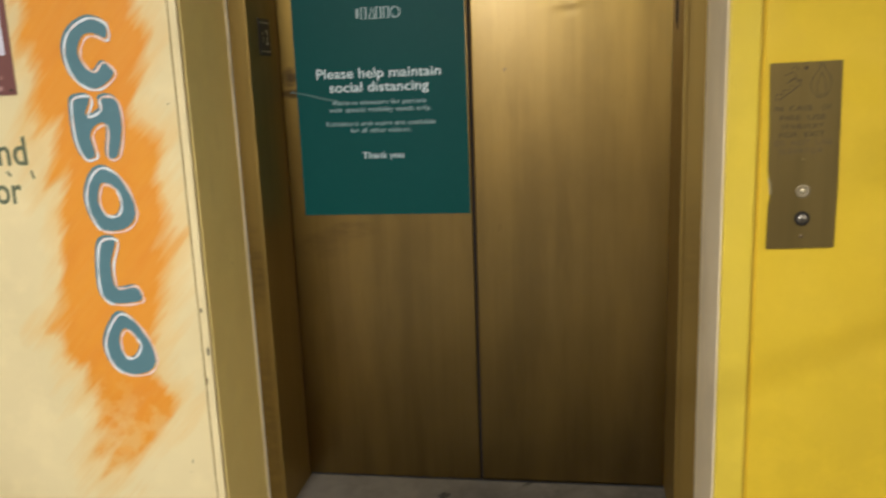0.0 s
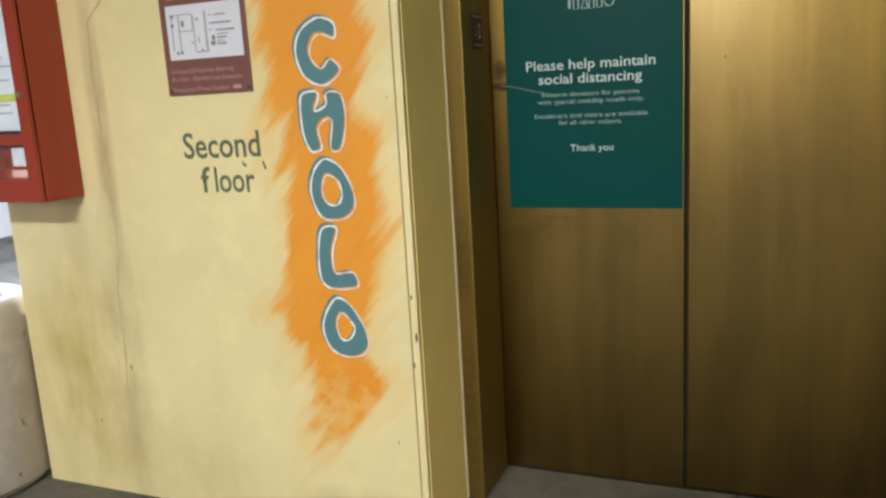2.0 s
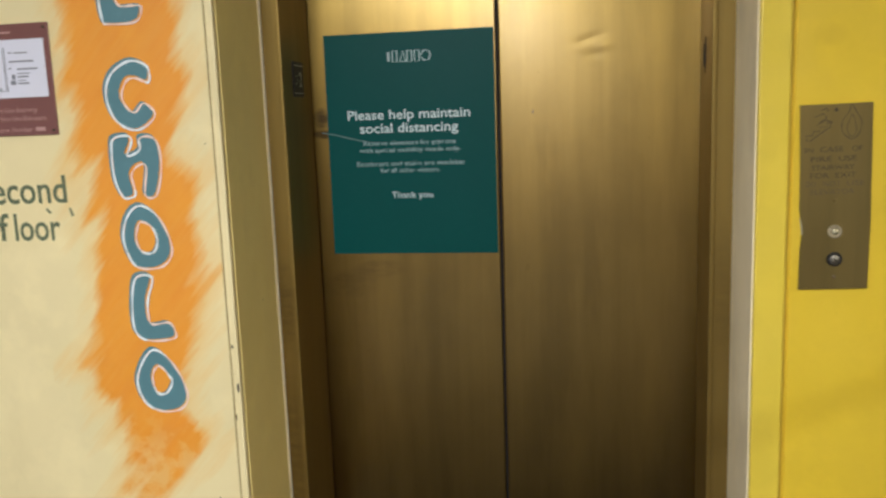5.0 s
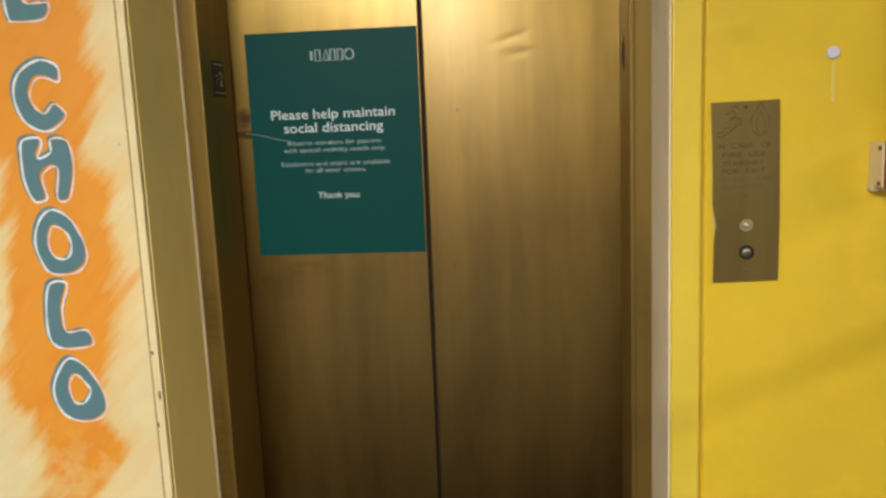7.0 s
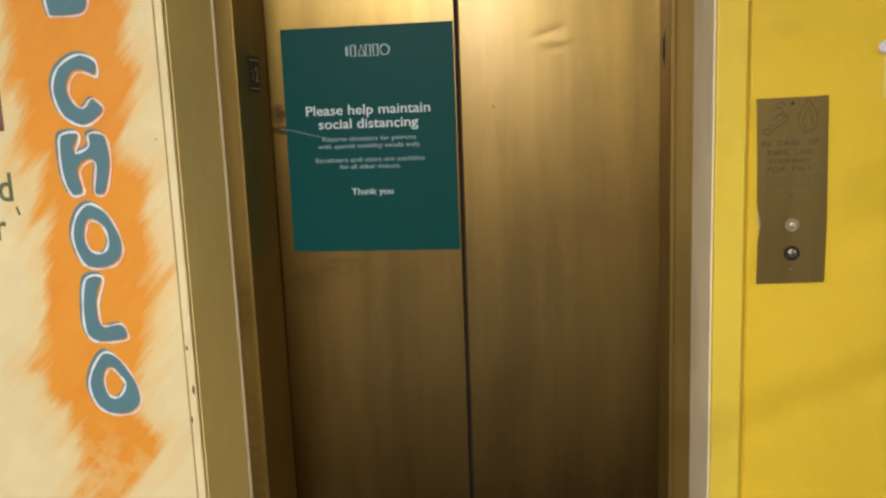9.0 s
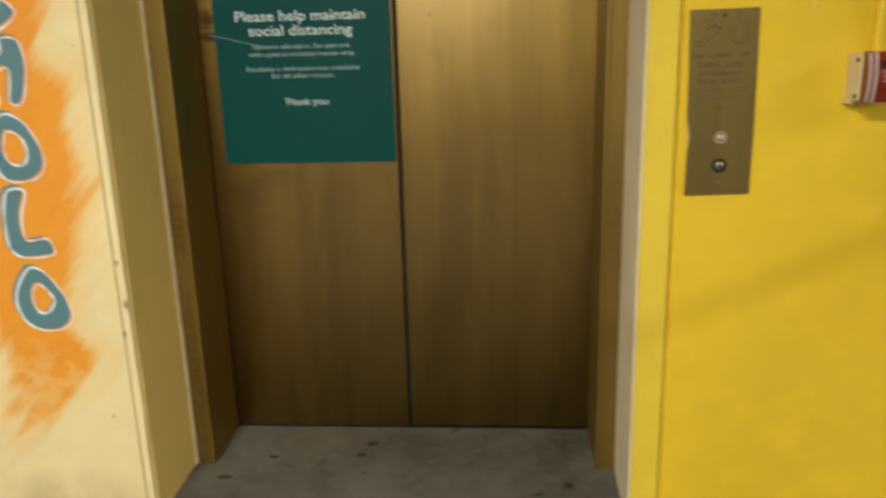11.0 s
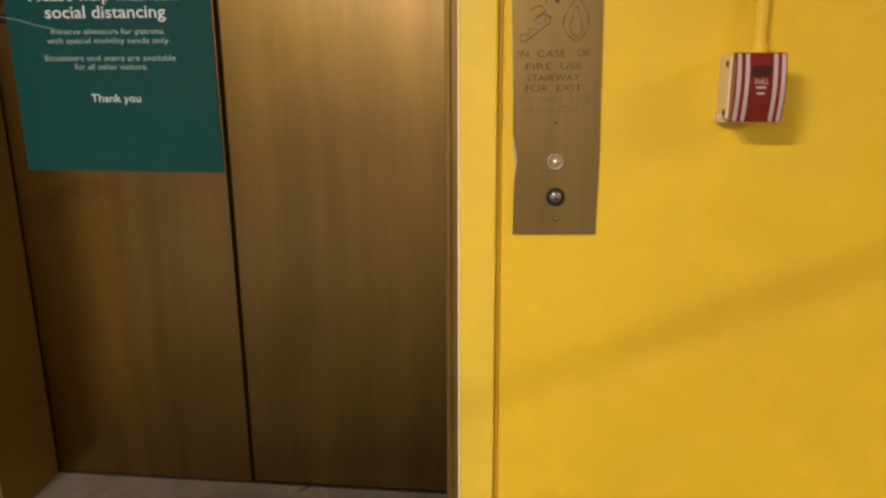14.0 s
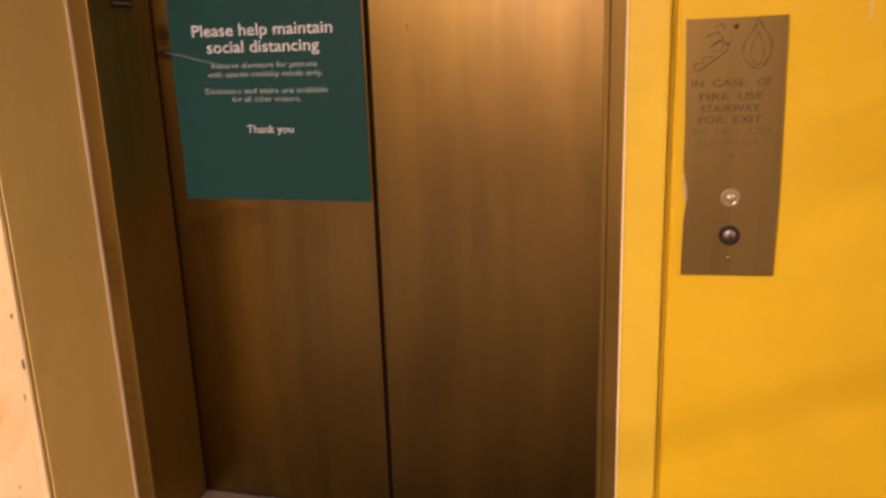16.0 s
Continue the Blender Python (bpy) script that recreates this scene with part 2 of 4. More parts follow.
GREY_INK = plain("grey_ink", (0.22, 0.22, 0.25), 0.5, vary=0.2)
RED = plain("red_enamel", (0.30, 0.035, 0.012), 0.32, vary=0.2)
PULL_RED = plain("red_plastic", (0.18, 0.018, 0.006), 0.3, vary=0.2)
STRIPE_WHITE = plain("stripe_white", (0.52, 0.40, 0.37), 0.4, vary=0.2)
IVORY = plain("ivory_paint", (0.72, 0.60, 0.34), 0.45, vary=0.35)
BLACK = plain("black_paint", (0.007, 0.0065, 0.006), 0.6, vary=0.2, Specular_IOR_Level=0.25)
RUBBER = plain("black_rubber", (0.012, 0.010, 0.008), 0.7, vary=0.1)
ENGRAVE = plain("engraved_dark", (0.085, 0.056, 0.02), 0.6, vary=0.3)
ENGRAVE_WORN = plain("engraved_worn", (0.20, 0.14, 0.065), 0.55, 0.3, vary=0.4)
CHIP_BRIGHT = plain("bare_bright_metal", (0.62, 0.55, 0.36), 0.35, 0.6, vary=0.3)
CHROME = plain("chrome", (0.40, 0.37, 0.31), 0.42, 1.0, vary=0.15)
LENS = plain("clear_button", (0.34, 0.28, 0.17), 0.10, 0.0, vary=0.1, Coat_Weight=0.6)
PLASTIC_BLACK = plain("black_plastic_film", (0.010, 0.010, 0.011), 0.22, vary=0.1, Specular_IOR_Level=0.3)
WHITE_PLASTIC = plain("white_plastic", (0.70, 0.68, 0.78), 0.35, vary=0.1)
RUN = plain("pale_run", (0.78, 0.62, 0.16), 0.5)
# dark brown standing in for the shade in a recessed joint
BEAD_JOINT_SHADE = plain("joint_groove_shade", (0.34, 0.25, 0.10), 0.8, vary=0.5)
MAROON = plain("maroon_recess", (0.045, 0.004, 0.003), 0.9)
CRACK = plain("crack_grime", (0.56, 0.44, 0.22), 0.8, vary=0.5)
# darker yellow: the groove's shade put into the colour
STRIP_SHADE = plain("yellow_groove_shade", (0.68, 0.47, 0.025), 0.7, vary=0.4)
CHIP = plain("chipped_dark", (0.07, 0.05, 0.03), 0.8, vary=0.4)
WIRE = plain("dark_wire", (0.025, 0.022, 0.02), 0.5, 0.3, vary=0.3)
GREEN_INK = plain("olive_print", (0.35, 0.38, 0.05), 0.5, vary=0.2)
DIFFUSER = Mat("lamp_diffuser", (0.8, 0.8, 0.78), 0.4)
DIFFUSER.b.inputs["Emission Color"].default_value = (1.0, 0.93, 0.70, 1)
DIFFUSER.b.inputs["Emission Strength"].default_value = 6.0
DIFFUSER = DIFFUSER.m
GLASS = Mat("clear_glass", (0.95, 0.97, 0.97), 0.03, Transmission_Weight=1.0, IOR=1.45).m


def orange_wash(m):
    """Orange paint brushed over the plaster, frayed out along slanting strokes."""
    sep = m.t.nodes.new("ShaderNodeSeparateXYZ")
    m.link(m.coords(), sep.inputs[0])
    x, z = sep.outputs[0], sep.outputs[2]
    slope = (0, radians(-43), 0)
    long = m.noise(1.0, 2, (11, 1, 2.3), 0.5, slope)
    fine = m.noise(1.0, 4, (110, 1, 7), 0.65, slope)
    veil = m.noise(1.0, 3, (20, 1, 3.0), 0.55, slope)
    blot = m.noise(5, 5, (1, 1, 1), 0.6)
    up = m.math("DIVIDE", z, CEIL)

    def side(*stops):
        return m.math("ADD", m.ramp(up, *[(h / CEIL, -e - 0.5) for h, e in stops]), 0.5)

    left = side((0.28, -1.088), (0.50, -1.078), (0.63, -1.113), (0.745, -1.203), (0.82, -1.153), (1.12, -1.143), (1.30, -1.153), (1.55, -1.128), (1.8, -1.138), (3.0, -1.148))
    right = side((0.28, -1.018), (0.42, -0.878), (0.53, -0.823), (0.62, -0.858), (0.78, -0.843), (1.05, -0.793), (1.2, -0.818), (1.38, -0.818), (1.57, -0.798), (1.77, -0.828), (3.0, -0.828))
    away = m.math("MAXIMUM", m.math("MULTIPLY", m.math("ADD", x, left), -1.0), m.math("ADD", x, right))
    edge = m.math("MAXIMUM", away, m.math("MULTIPLY", m.math("SUBTRACT", 0.29, z), 0.8))
    torn = m.math("ADD", edge, m.math("MULTIPLY", m.math("SUBTRACT", long, 0.5), 0.24))
    torn = m.math("ADD", torn, m.math("MULTIPLY", m.math("SUBTRACT", veil, 0.5), 0.13))
    solid = m.math("DIVIDE", m.math("SUBTRACT", m.math("MULTIPLY", m.math("SUBTRACT", fine, 0.25), 0.06), torn), 0.055, True)
    thin = m.math("ADD", m.ramp(up, (0.30 / CEIL, 0.0), (0.66 / CEIL, 1.0)), m.ramp(veil, (0.36, 1.0), (0.62, 0.25)), True)
    solid = m.math("MULTIPLY", solid, thin)
    worn = m.math("ADD", m.ramp(up, (0.42 / CEIL, 0.0), (0.72 / CEIL, 1.0)), m.ramp(m.noise(13, 4, (1, 1, 1), 0.6), (0.42, 0.35), (0.60, 1.0)), True)
    solid = m.math("MULTIPLY", solid, worn)
    dry = m.math("ADD", torn, m.math("MULTIPLY", m.math("SUBTRACT", veil, 0.5), 0.16))
    dry = m.math("ADD", dry, m.math("MULTIPLY", m.math("SUBTRACT", fine, 0.5), 0.08))
    dry = m.math("DIVIDE", m.math("SUBTRACT", 0.10, dry), 0.17, True)
    m.tint((0.80, 0.46, 0.095), dry, 0.70)
    m.tint((0.80, 0.302, 0.007), solid, m.math("ADD", 0.80, m.math("MULTIPLY", fine, 0.25)))
    m.tint((0.74, 0.232, 0.007), m.math("MULTIPLY", solid, m.ramp(veil, (0.45, 0.0), (0.75, 1.0))), 0.45)
    m.tint((0.83, 0.36, 0.02), m.math("MULTIPLY", solid, m.ramp(blot, (0.52, 0.0), (0.70, 1.0))), 0.5)


ORANGE = plaster("orange_brush_paint", (0.82, 0.69, 0.37), (0.50, 0.40, 0.17), 0.55, 0.28, CREAM_STAINS, orange_wash)


# ---- mesh helpers ----
def link_mesh(name, bm, material, parent=None, label="", smooth=False):
    me = bpy.data.meshes.new(name)
    bm.normal_update()
    bm.to_mesh(me)
    bm.free()
    me.materials.append(material)
    if smooth:
        for p in me.polygons:
            p.use_smooth = True
    ob = new(name, me)
    if parent:
        ob.parent = parent
    return tagged(ob, label)


def part(name, bm, material, parent, label="", smooth=False):
    return link_mesh(name, bm, material, parent, label, smooth)


def thing(name, place, label, category, group=""):
    ob = new(name)
    ob.empty_display_size = 0.05
    ob.location = place
    return tagged(ob, label, category, group)


def box(lo, hi, bevel=0.0, at=(0, 0, 0), bm=None):
    """A box between two corners, given in the world, kept relative to at."""
    bm = bm or bmesh.new()
    lo, hi, at = Vector(lo), Vector(hi), Vector(at)
    m = Matrix.Translation((lo + hi) / 2 - at) @ Matrix.Diagonal((*(hi - lo), 1))
    made = bmesh.ops.create_cube(bm, size=1, matrix=m)
    if bevel:
        edges = list({e for v in made["verts"] for e in v.link_edges})
        bmesh.ops.bevel(bm, geom=edges, offset=bevel, segments=2, affect="EDGES", profile=0.6)
    return bm


def rod(a, b, radius, sides=12, bm=None, radius2=None):
    bm = bm or bmesh.new()
    a, b = Vector(a), Vector(b)
    m = Matrix.Translation((a + b) / 2) @ (b - a).to_track_quat("Z", "Y").to_matrix().to_4x4()
    bmesh.ops.create_cone(bm, cap_ends=True, segments=sides, radius1=radius, radius2=radius if radius2 is None else radius2, depth=(b - a).length, matrix=m)
    return bm


def lathe(profile, sides=40, bm=None):
    """Turns (radius, height) pairs about the z axis."""
    bm = bm or bmesh.new()
    rings = []
    for r, h in profile:
        rings.append([bm.verts.new((r * math.cos(2 * math.pi * k / sides), r * math.sin(2 * math.pi * k / sides), h)) for k in range(sides)])
    for lower, upper in zip(rings, rings[1:]):
        for k in range(sides):
            bm.faces.new((lower[k], lower[(k + 1) % sides], upper[(k + 1) % sides], upper[k]))
    if profile[0][0] > 1e-5:
        bm.faces.new(rings[0][::-1])
    if profile[-1][0] > 1e-5:
        bm.faces.new(rings[-1])
    return bm


def smooth_loop(points, steps=6):
    """A closed soft curve through control points."""
    n, out = len(points), []
    p = [np.array(q, float) for q in points]
    for i in range(n):
        a, b, c, d = p[i - 1], p[i], p[(i + 1) % n], p[(i + 2) % n]
        for k in range(steps):
            t = k / steps
            out.append(0.5 * (2 * b + (c - a) * t + (2 * a - 5 * b + 4 * c - d) * t * t + (3 * b - a - 3 * c + d) * t**3))
    return out


def sheet(outlines, y, thick, bm=None):
    """A thin upright plate facing -y, from closed outlines in x and z (the later ones are holes)."""
    bm = bm or bmesh.new()
    edges = []
    for line in outlines:
        vs = [bm.verts.new((q[0], y, q[1])) for q in line]
        edges += [bm.edges.new((vs[i], vs[(i + 1) % len(vs)])) for i in range(len(vs))]
    made = bmesh.ops.triangle_fill(bm, use_beauty=True, use_dissolve=False, edges=edges)
    faces = [g for g in made["geom"] if isinstance(g, bmesh.types.BMFace)]
    ext = bmesh.ops.extrude_face_region(bm, geom=faces)
    bmesh.ops.translate(bm, verts=[g for g in ext["geom"] if isinstance(g, bmesh.types.BMVert)], vec=(0, -thick, 0))
    bmesh.ops.recalc_face_normals(bm, faces=bm.faces)
    return bm


def ribbon(line, width, y, thick, closed=True, bm=None):
    """A flat painted line of some width along points in x and z, facing -y."""
    bm = bm or bmesh.new()
    n = len(line)
    pairs = []
    for i in range(n):
        a = line[i - 1] if closed or i else line[i]
        b = line[(i + 1) % n] if closed or i < n - 1 else line[i]
        d = np.array(b, float) - np.array(a, float)
        d = d / (np.linalg.norm(d) + 1e-9)
        w = width * (0.42 + 0.16 * math.sin(i * 0.9))
        s = np.array((-d[1], d[0])) * w
        q = np.array(line[i], float)
        pairs.append([bm.verts.new((*(q + k * s)[:1], y - thick * f, (q + k * s)[1])) for k, f in ((1, 1), (-1, 1), (1, 0), (-1, 0))])
    for i in range(n if closed else n - 1):
        a, b = pairs[i], pairs[(i + 1) % n]
        for j, k in ((0, 1), (2, 0), (1, 3)):
            bm.faces.new((a[j], a[k], b[k], b[j]))
    bmesh.ops.recalc_face_normals(bm, faces=bm.faces)
    return bm


def glyphs(text, slant, bold):
    data = bpy.data.curves.new("text", "FONT")
    data.body, data.size, data.shear, data.offset, data.resolution_u = text, 1.0, slant, bold, 3
    tmp = bpy.data.objects.new("text", data)
    me = bpy.data.meshes.new_from_object(tmp)
    bpy.data.objects.remove(tmp)
    xs = [v.co.x for v in me.vertices]
    return me, min(xs), max(xs)


def words(text, x, z, height, width, y, material, parent, label="", align="LEFT", name="word", slant=0.0, extrude=0.0006, turn=0.0, bold=0.0):
    """Lettering that faces -y, its capitals' height given, stretched to a width, at the baseline point (x, z); one mesh a word."""
    me, left, right = glyphs(text, slant, bold)
    bpy.data.meshes.remove(me)
    sx, sz = width / (right - left), height / 0.69
    c, s = math.cos(radians(turn)), math.sin(radians(turn))
    start, done, ob = {"LEFT": 0.0, "CENTER": -width / 2}[align], "", None
    for word in text.split(" "):
        done += word
        me, _, end = glyphs(done, slant, bold)
        bpy.data.meshes.remove(me)
        me, first, last = glyphs(word, slant, bold)
        for v in me.vertices:
            a, b = (v.co.x - last + end - left) * sx + start, v.co.y * sz
            v.co = (x + a * c - b * s, y - extrude, z + a * s + b * c)
        me.materials.append(material)
        ob = new(name, me)
        if parent:
            ob.parent = parent
            ob.matrix_parent_inverse = Matrix.Translation(-parent.location)
        tagged(ob, label)
        done += " "
    return ob


def keep(ob, parent):
    """Hangs a part whose mesh is laid out in the world under its thing."""
    ob.parent = parent
    ob.matrix_parent_inverse = Matrix.Translation(-parent.location)
    return ob


def wpart(name, bm, material, parent, label="", smooth=False):
    return keep(link_mesh(name, bm, material, None, label, smooth), parent)


def refit(ob, old, new_, turn=0.0):
    """Lays a thing's parts from one upright rectangle (x0, z0, x1, z1) into another, with a slight lean."""
    sx, sz = (new_[2] - new_[0]) / (old[2] - old[0]), (new_[3] - new_[1]) / (old[3] - old[1])
    mid_old = Vector(((old[0] + old[2]) / 2, 0, (old[1] + old[3]) / 2))
    mid_new = Vector(((new_[0] + new_[2]) / 2, 0, (new_[1] + new_[3]) / 2))
    m = Matrix.Translation(mid_new) @ Matrix.Rotation(radians(turn), 4, "Y") @ Matrix.Diagonal((sx, 1, sz, 1)) @ Matrix.Translation(-mid_old)
    for child in ob.children_recursive:
        child.data.transform(m)


# ---- the setting ----
def structure(name, bm, material, label, category):
    return tagged(link_mesh(name, bm, material), label, category, kind="structure")


DL, DR = -0.665, 0.665      # the doors' outer ends, behind the frame
JL, JR = -0.641, 0.641      # inner faces of the bronze frame
JLO, JRO = -0.709, 0.706    # its outer edges
JY = -0.267                 # its front
EL, ER = -0.703, 0.703      # the corners of the wall
HEAD = 2.13                 # height of the opening
LEFT_END, RIGHT_END = -2.33, 1.822

structure("floor", box((-8, -10, -0.2), (8, 6, 0)), FLOOR, "worn grey concrete floor with dark spots", "floor")
# unseen ceiling, added so the doors reflect something bright at the top
structure("ceiling", box((-8, -10, CEIL), (8, 6, CEIL + 0.2)), CEILING, "unseen painted ceiling, added to reflect bright in the doors", "ceiling")
# unseen wall behind the camera, added for bounce and door reflections
structure("wall_south", box((-8, -10.2, 0), (8, -10, CEIL)), TAN, "unseen tan wall, added to bounce light and reflect in the doors", "wall")
structure("wall_north", box((-8, 6, 0), (8, 6.2, CEIL)), PALE, "plain pale wall far behind the lift", "wall")
structure("wall_west", box((-8.2, -10, 0), (-8, 6, CEIL)), PALE, "plain pale wall at the far side", "wall")
structure("wall_east", box((8, -10, 0), (8.2, 6, CEIL)), PALE, "plain pale wall at the far side", "wall")


def prism(outline, z0, z1, bevel=0.0):
    bm = bmesh.new()
    low = [bm.verts.new((x, y, z0)) for x, y in outline]
    high = [bm.verts.new((x, y, z1)) for x, y in outline]
    n = len(outline)
    bm.faces.new(low[::-1]), bm.faces.new(high)
    for i in range(n):
        bm.faces.new((low[i], low[(i + 1) % n], high[(i + 1) % n], high[i]))
    bmesh.ops.recalc_face_normals(bm, faces=bm.faces)
    if bevel:
        up = [e for e in bm.edges if abs(e.verts[0].co.z - e.verts[1].co.z) > 0.5]
        bmesh.ops.bevel(bm, geom=up, offset=bevel, segments=3, affect="EDGES")
    return bm


wall_left = structure("wall_left", prism([(LEFT_END, WALL_Y), (EL, WALL_Y), (JLO, JY), (JLO, 2.2), (LEFT_END, 2.2)], 0, CEIL, 0.008), CREAM,
                      "cream painted plaster wall with smudges and a crack", "wall")
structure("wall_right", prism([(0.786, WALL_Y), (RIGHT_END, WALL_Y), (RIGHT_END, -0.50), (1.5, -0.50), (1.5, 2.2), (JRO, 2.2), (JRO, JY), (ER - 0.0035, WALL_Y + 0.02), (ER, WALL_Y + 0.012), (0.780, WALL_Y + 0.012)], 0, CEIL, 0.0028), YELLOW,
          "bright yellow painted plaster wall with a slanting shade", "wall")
structure("wall_above", box((EL, WALL_Y, HEAD + 0.06), (ER, 0.0, CEIL)), CREAM, "painted wall over the lift opening", "wall")
structure("shaft_back", box((JLO, 2.0, 0), (JRO, 2.2, CEIL)), PALE, "plain back of the lift shaft", "wall")
structure("reveal_right", prism([(JRO, JY), (ER - 0.001, WALL_Y + 0.004), (ER - 0.0055, WALL_Y + 0.004), (JRO - 0.0045, JY)], 0, HEAD + 0.06), REVEAL,
          "pale cream painted side of the lift opening", "wall")

structure("reveal_left", prism([(JLO, JY), (EL + 0.001, WALL_Y + 0.006), (EL + 0.005, WALL_Y + 0.006), (JLO + 0.005, JY)], 0, HEAD + 0.06), OCHRE_REVEAL,
          "ochre cream painted side of the lift opening", "wall")

structure("sealant", box((JLO + 0.0035, JY - 0.008, 0), (JLO + 0.0105, JY + 0.001, HEAD), 0.002), SEALANT, "thin pale sealant line beside the bronze frame", "trim")

# the corner strips
structure("trim_right", box((ER - 0.0015, WALL_Y - 0.013, 0), (0.774, WALL_Y + 0.0115, CEIL), 0.005), STRIP_YELLOW, "pale yellow painted raised corner strip", "trim")
structure("trim_left", box((-0.725, WALL_Y - 0.011, 0), (EL + 0.002, WALL_Y + 0.001, CEIL), 0.005), CREAM, "cream painted raised corner bead with chips", "trim")

# no groove is cut here; the dark strip gives its shade
structure("joint_left", box((-0.7325, WALL_Y - 0.0015, 0), (-0.7252, WALL_Y + 0.004, CEIL)), BEAD_JOINT_SHADE, "thin dark strip as the joint's shade beside the corner bead", "trim")
# darker strip that deepens the groove's shade by colour
structure("joint_right", box((0.7745, WALL_Y + 0.003, 0), (0.7815, WALL_Y + 0.0116, CEIL)), STRIP_SHADE, "groove bottom coloured darker as shade beside the strip", "trim")

# ---- the lift ----
lift = thing("elevator_door", (0, 0, 0), "closed bronze two-leaf elevator door with vertical brushing", "elevator door")
part("door_leaf", box((DL, 0.0, 0.006), (-0.0052, 0.03, HEAD), 0.0015), STAINED_BRASS, lift, "bronze leaf with dark scuffs")
right_leaf = bmesh.new()
nx, nz = 90, 280
x0, x1, z0, z1 = 0.0052, DR, 0.006, HEAD
grid = [[None] * (nz + 1) for _ in range(nx + 1)]
for i in range(nx + 1):
    for j in range(nz + 1):
        x, z = x0 + (x1 - x0) * i / nx, z0 + (z1 - z0) * j / nz
        dent = 0.0008 * math.exp(-(((x - 0.300) / 0.050) ** 2 + ((z - 1.678 - 0.25 * (x - 0.3)) / 0.011) ** 2)) + 0.0008 * math.exp(-(((x - 0.316) / 0.028) ** 2 + ((z - 1.628) / 0.013) ** 2)) - 0.0007 * math.exp(-(((x - 0.345) / 0.022) ** 2 + ((z - 1.650) / 0.010) ** 2))
        grid[i][j] = right_leaf.verts.new((x, dent, z))
for i in range(nx):
    for j in range(nz):
        right_leaf.faces.new((grid[i][j], grid[i + 1][j], grid[i + 1][j + 1], grid[i][j + 1]))
rim = [e for e in right_leaf.edges if e.is_boundary]
ext = bmesh.ops.extrude_edge_only(right_leaf, edges=rim)
for g in ext["geom"]:
    if isinstance(g, bmesh.types.BMVert):
        g.co.y = 0.03
part("door_leaf", right_leaf, DOOR_BRASS, lift, "bronze leaf with a small dent", smooth=True)
nick = smooth_loop([(0.1115, 1.452), (0.1135, 1.459), (0.1170, 1.456), (0.1155, 1.447)], 3)
part("nick", sheet([nick], 0.0004, 0.0008), CHIP, lift, "small dark nick in the bronze")
part("seal", box((-0.0050, 0.020, 0.006), (0.0050, 0.029, HEAD)), RUBBER, lift, "black rubber edge seal")
part("sill", box((DL, -0.002, -0.02), (DR, 0.05, 0.004)), RUBBER, lift, "dark sill groove")
frame_thing = thing("elevator_frame", (0, 0, 0), "worn dark bronze frame round the elevator door", "door frame")
part("side_jamb", box((JLO, JY, 0), (JL, -0.0075, HEAD + 0.06), 0.003), JAMB_BRASS, frame_thing)
part("side_jamb", box((JR, JY, 0), (JRO, -0.0075, HEAD + 0.06), 0.003), JAMB_BRASS, frame_thing)
part("head_jamb", box((JL, JY, HEAD), (JR, -0.0075, HEAD + 0.06), 0.003), JAMB_BRASS, frame_thing)
# black strips that stand in for the shade in the gaps
for xa, xb in ((JLO, JL - 0.002), (JR + 0.002, JRO)):
    part("gap_shade_strip", box((xa, -0.0073, 0), (xb, -0.0012, HEAD)), RUBBER, frame_thing, "dark strip as the shade in the gap beside the leaf")
part("edge_bead", box((JL - 0.012, JY - 0.006, 0.0), (JL + 0.002, JY + 0.002, HEAD), 0.003), JAMB_BRASS, frame_thing)
part("edge_bead", box((JR - 0.002, JY - 0.006, 0.0), (JR + 0.012, JY + 0.002, HEAD), 0.003), JAMB_BRASS, frame_thing)

# ---- the poster ----
PY = -0.0045
poster = thing("poster", (-0.33, 0, 1.43), "teal notice poster with white lettering on the door", "poster")
wpart("poster_sheet", sheet([[(-0.638, 1.0265), (-0.010, 1.0265), (-0.009, 1.8345), (-0.637, 1.836)]], -0.001, 0.003), TEAL, poster)
TX = -0.329
words("Please help maintain", TX, 1.5265, 0.034, 0.458, PY, WHITE_INK, poster, "white heading", "CENTER", bold=0.010)
words("social distancing", TX, 1.4775, 0.034, 0.368, PY, WHITE_INK, poster, "white heading", "CENTER", bold=0.010)
words("Reserve elevators for patrons", TX, 1.432, 0.016, 0.346, PY, PALE_INK, poster, "small pale print", "CENTER")
words("with special mobility needs only.", TX, 1.406, 0.016, 0.380, PY, PALE_INK, poster, "small pale print", "CENTER")
words("Escalators and stairs are available", TX, 1.356, 0.016, 0.405, PY, PALE_INK, poster, "small pale print", "CENTER")
words("for all other visitors.", TX, 1.331, 0.016, 0.226, PY, PALE_INK, poster, "small pale print", "CENTER")
words("Thank you", TX + 0.004, 1.236, 0.023, 0.155, PY, WHITE_INK, poster, "white closing words", "CENTER", bold=0.006)
# the mark at the top, as plain shapes
LZ0, LH = 1.730, 0.038
mark = bmesh.new()
for k in range(5):
    xa = -0.379 + k * 0.0275
    if k == 4:
        ring = [(xa + 0.014 + 0.016 * math.cos(a), LZ0 + LH / 2 + 0.018 * math.sin(a)) for a in np.linspace(0, 2 * math.pi, 25)[:-1]]
    elif k == 1:
        ring = [(xa, LZ0), (xa + 0.012, LZ0 + LH), (xa + 0.024, LZ0), (xa + 0.012, LZ0 + 0.001)]
    else:
        ring = [(xa, LZ0), (xa, LZ0 + LH), (xa + 0.017, LZ0 + LH), (xa + 0.017, LZ0)]
    ribbon(ring, 0.005, PY + 0.001, 0.001, True, mark)
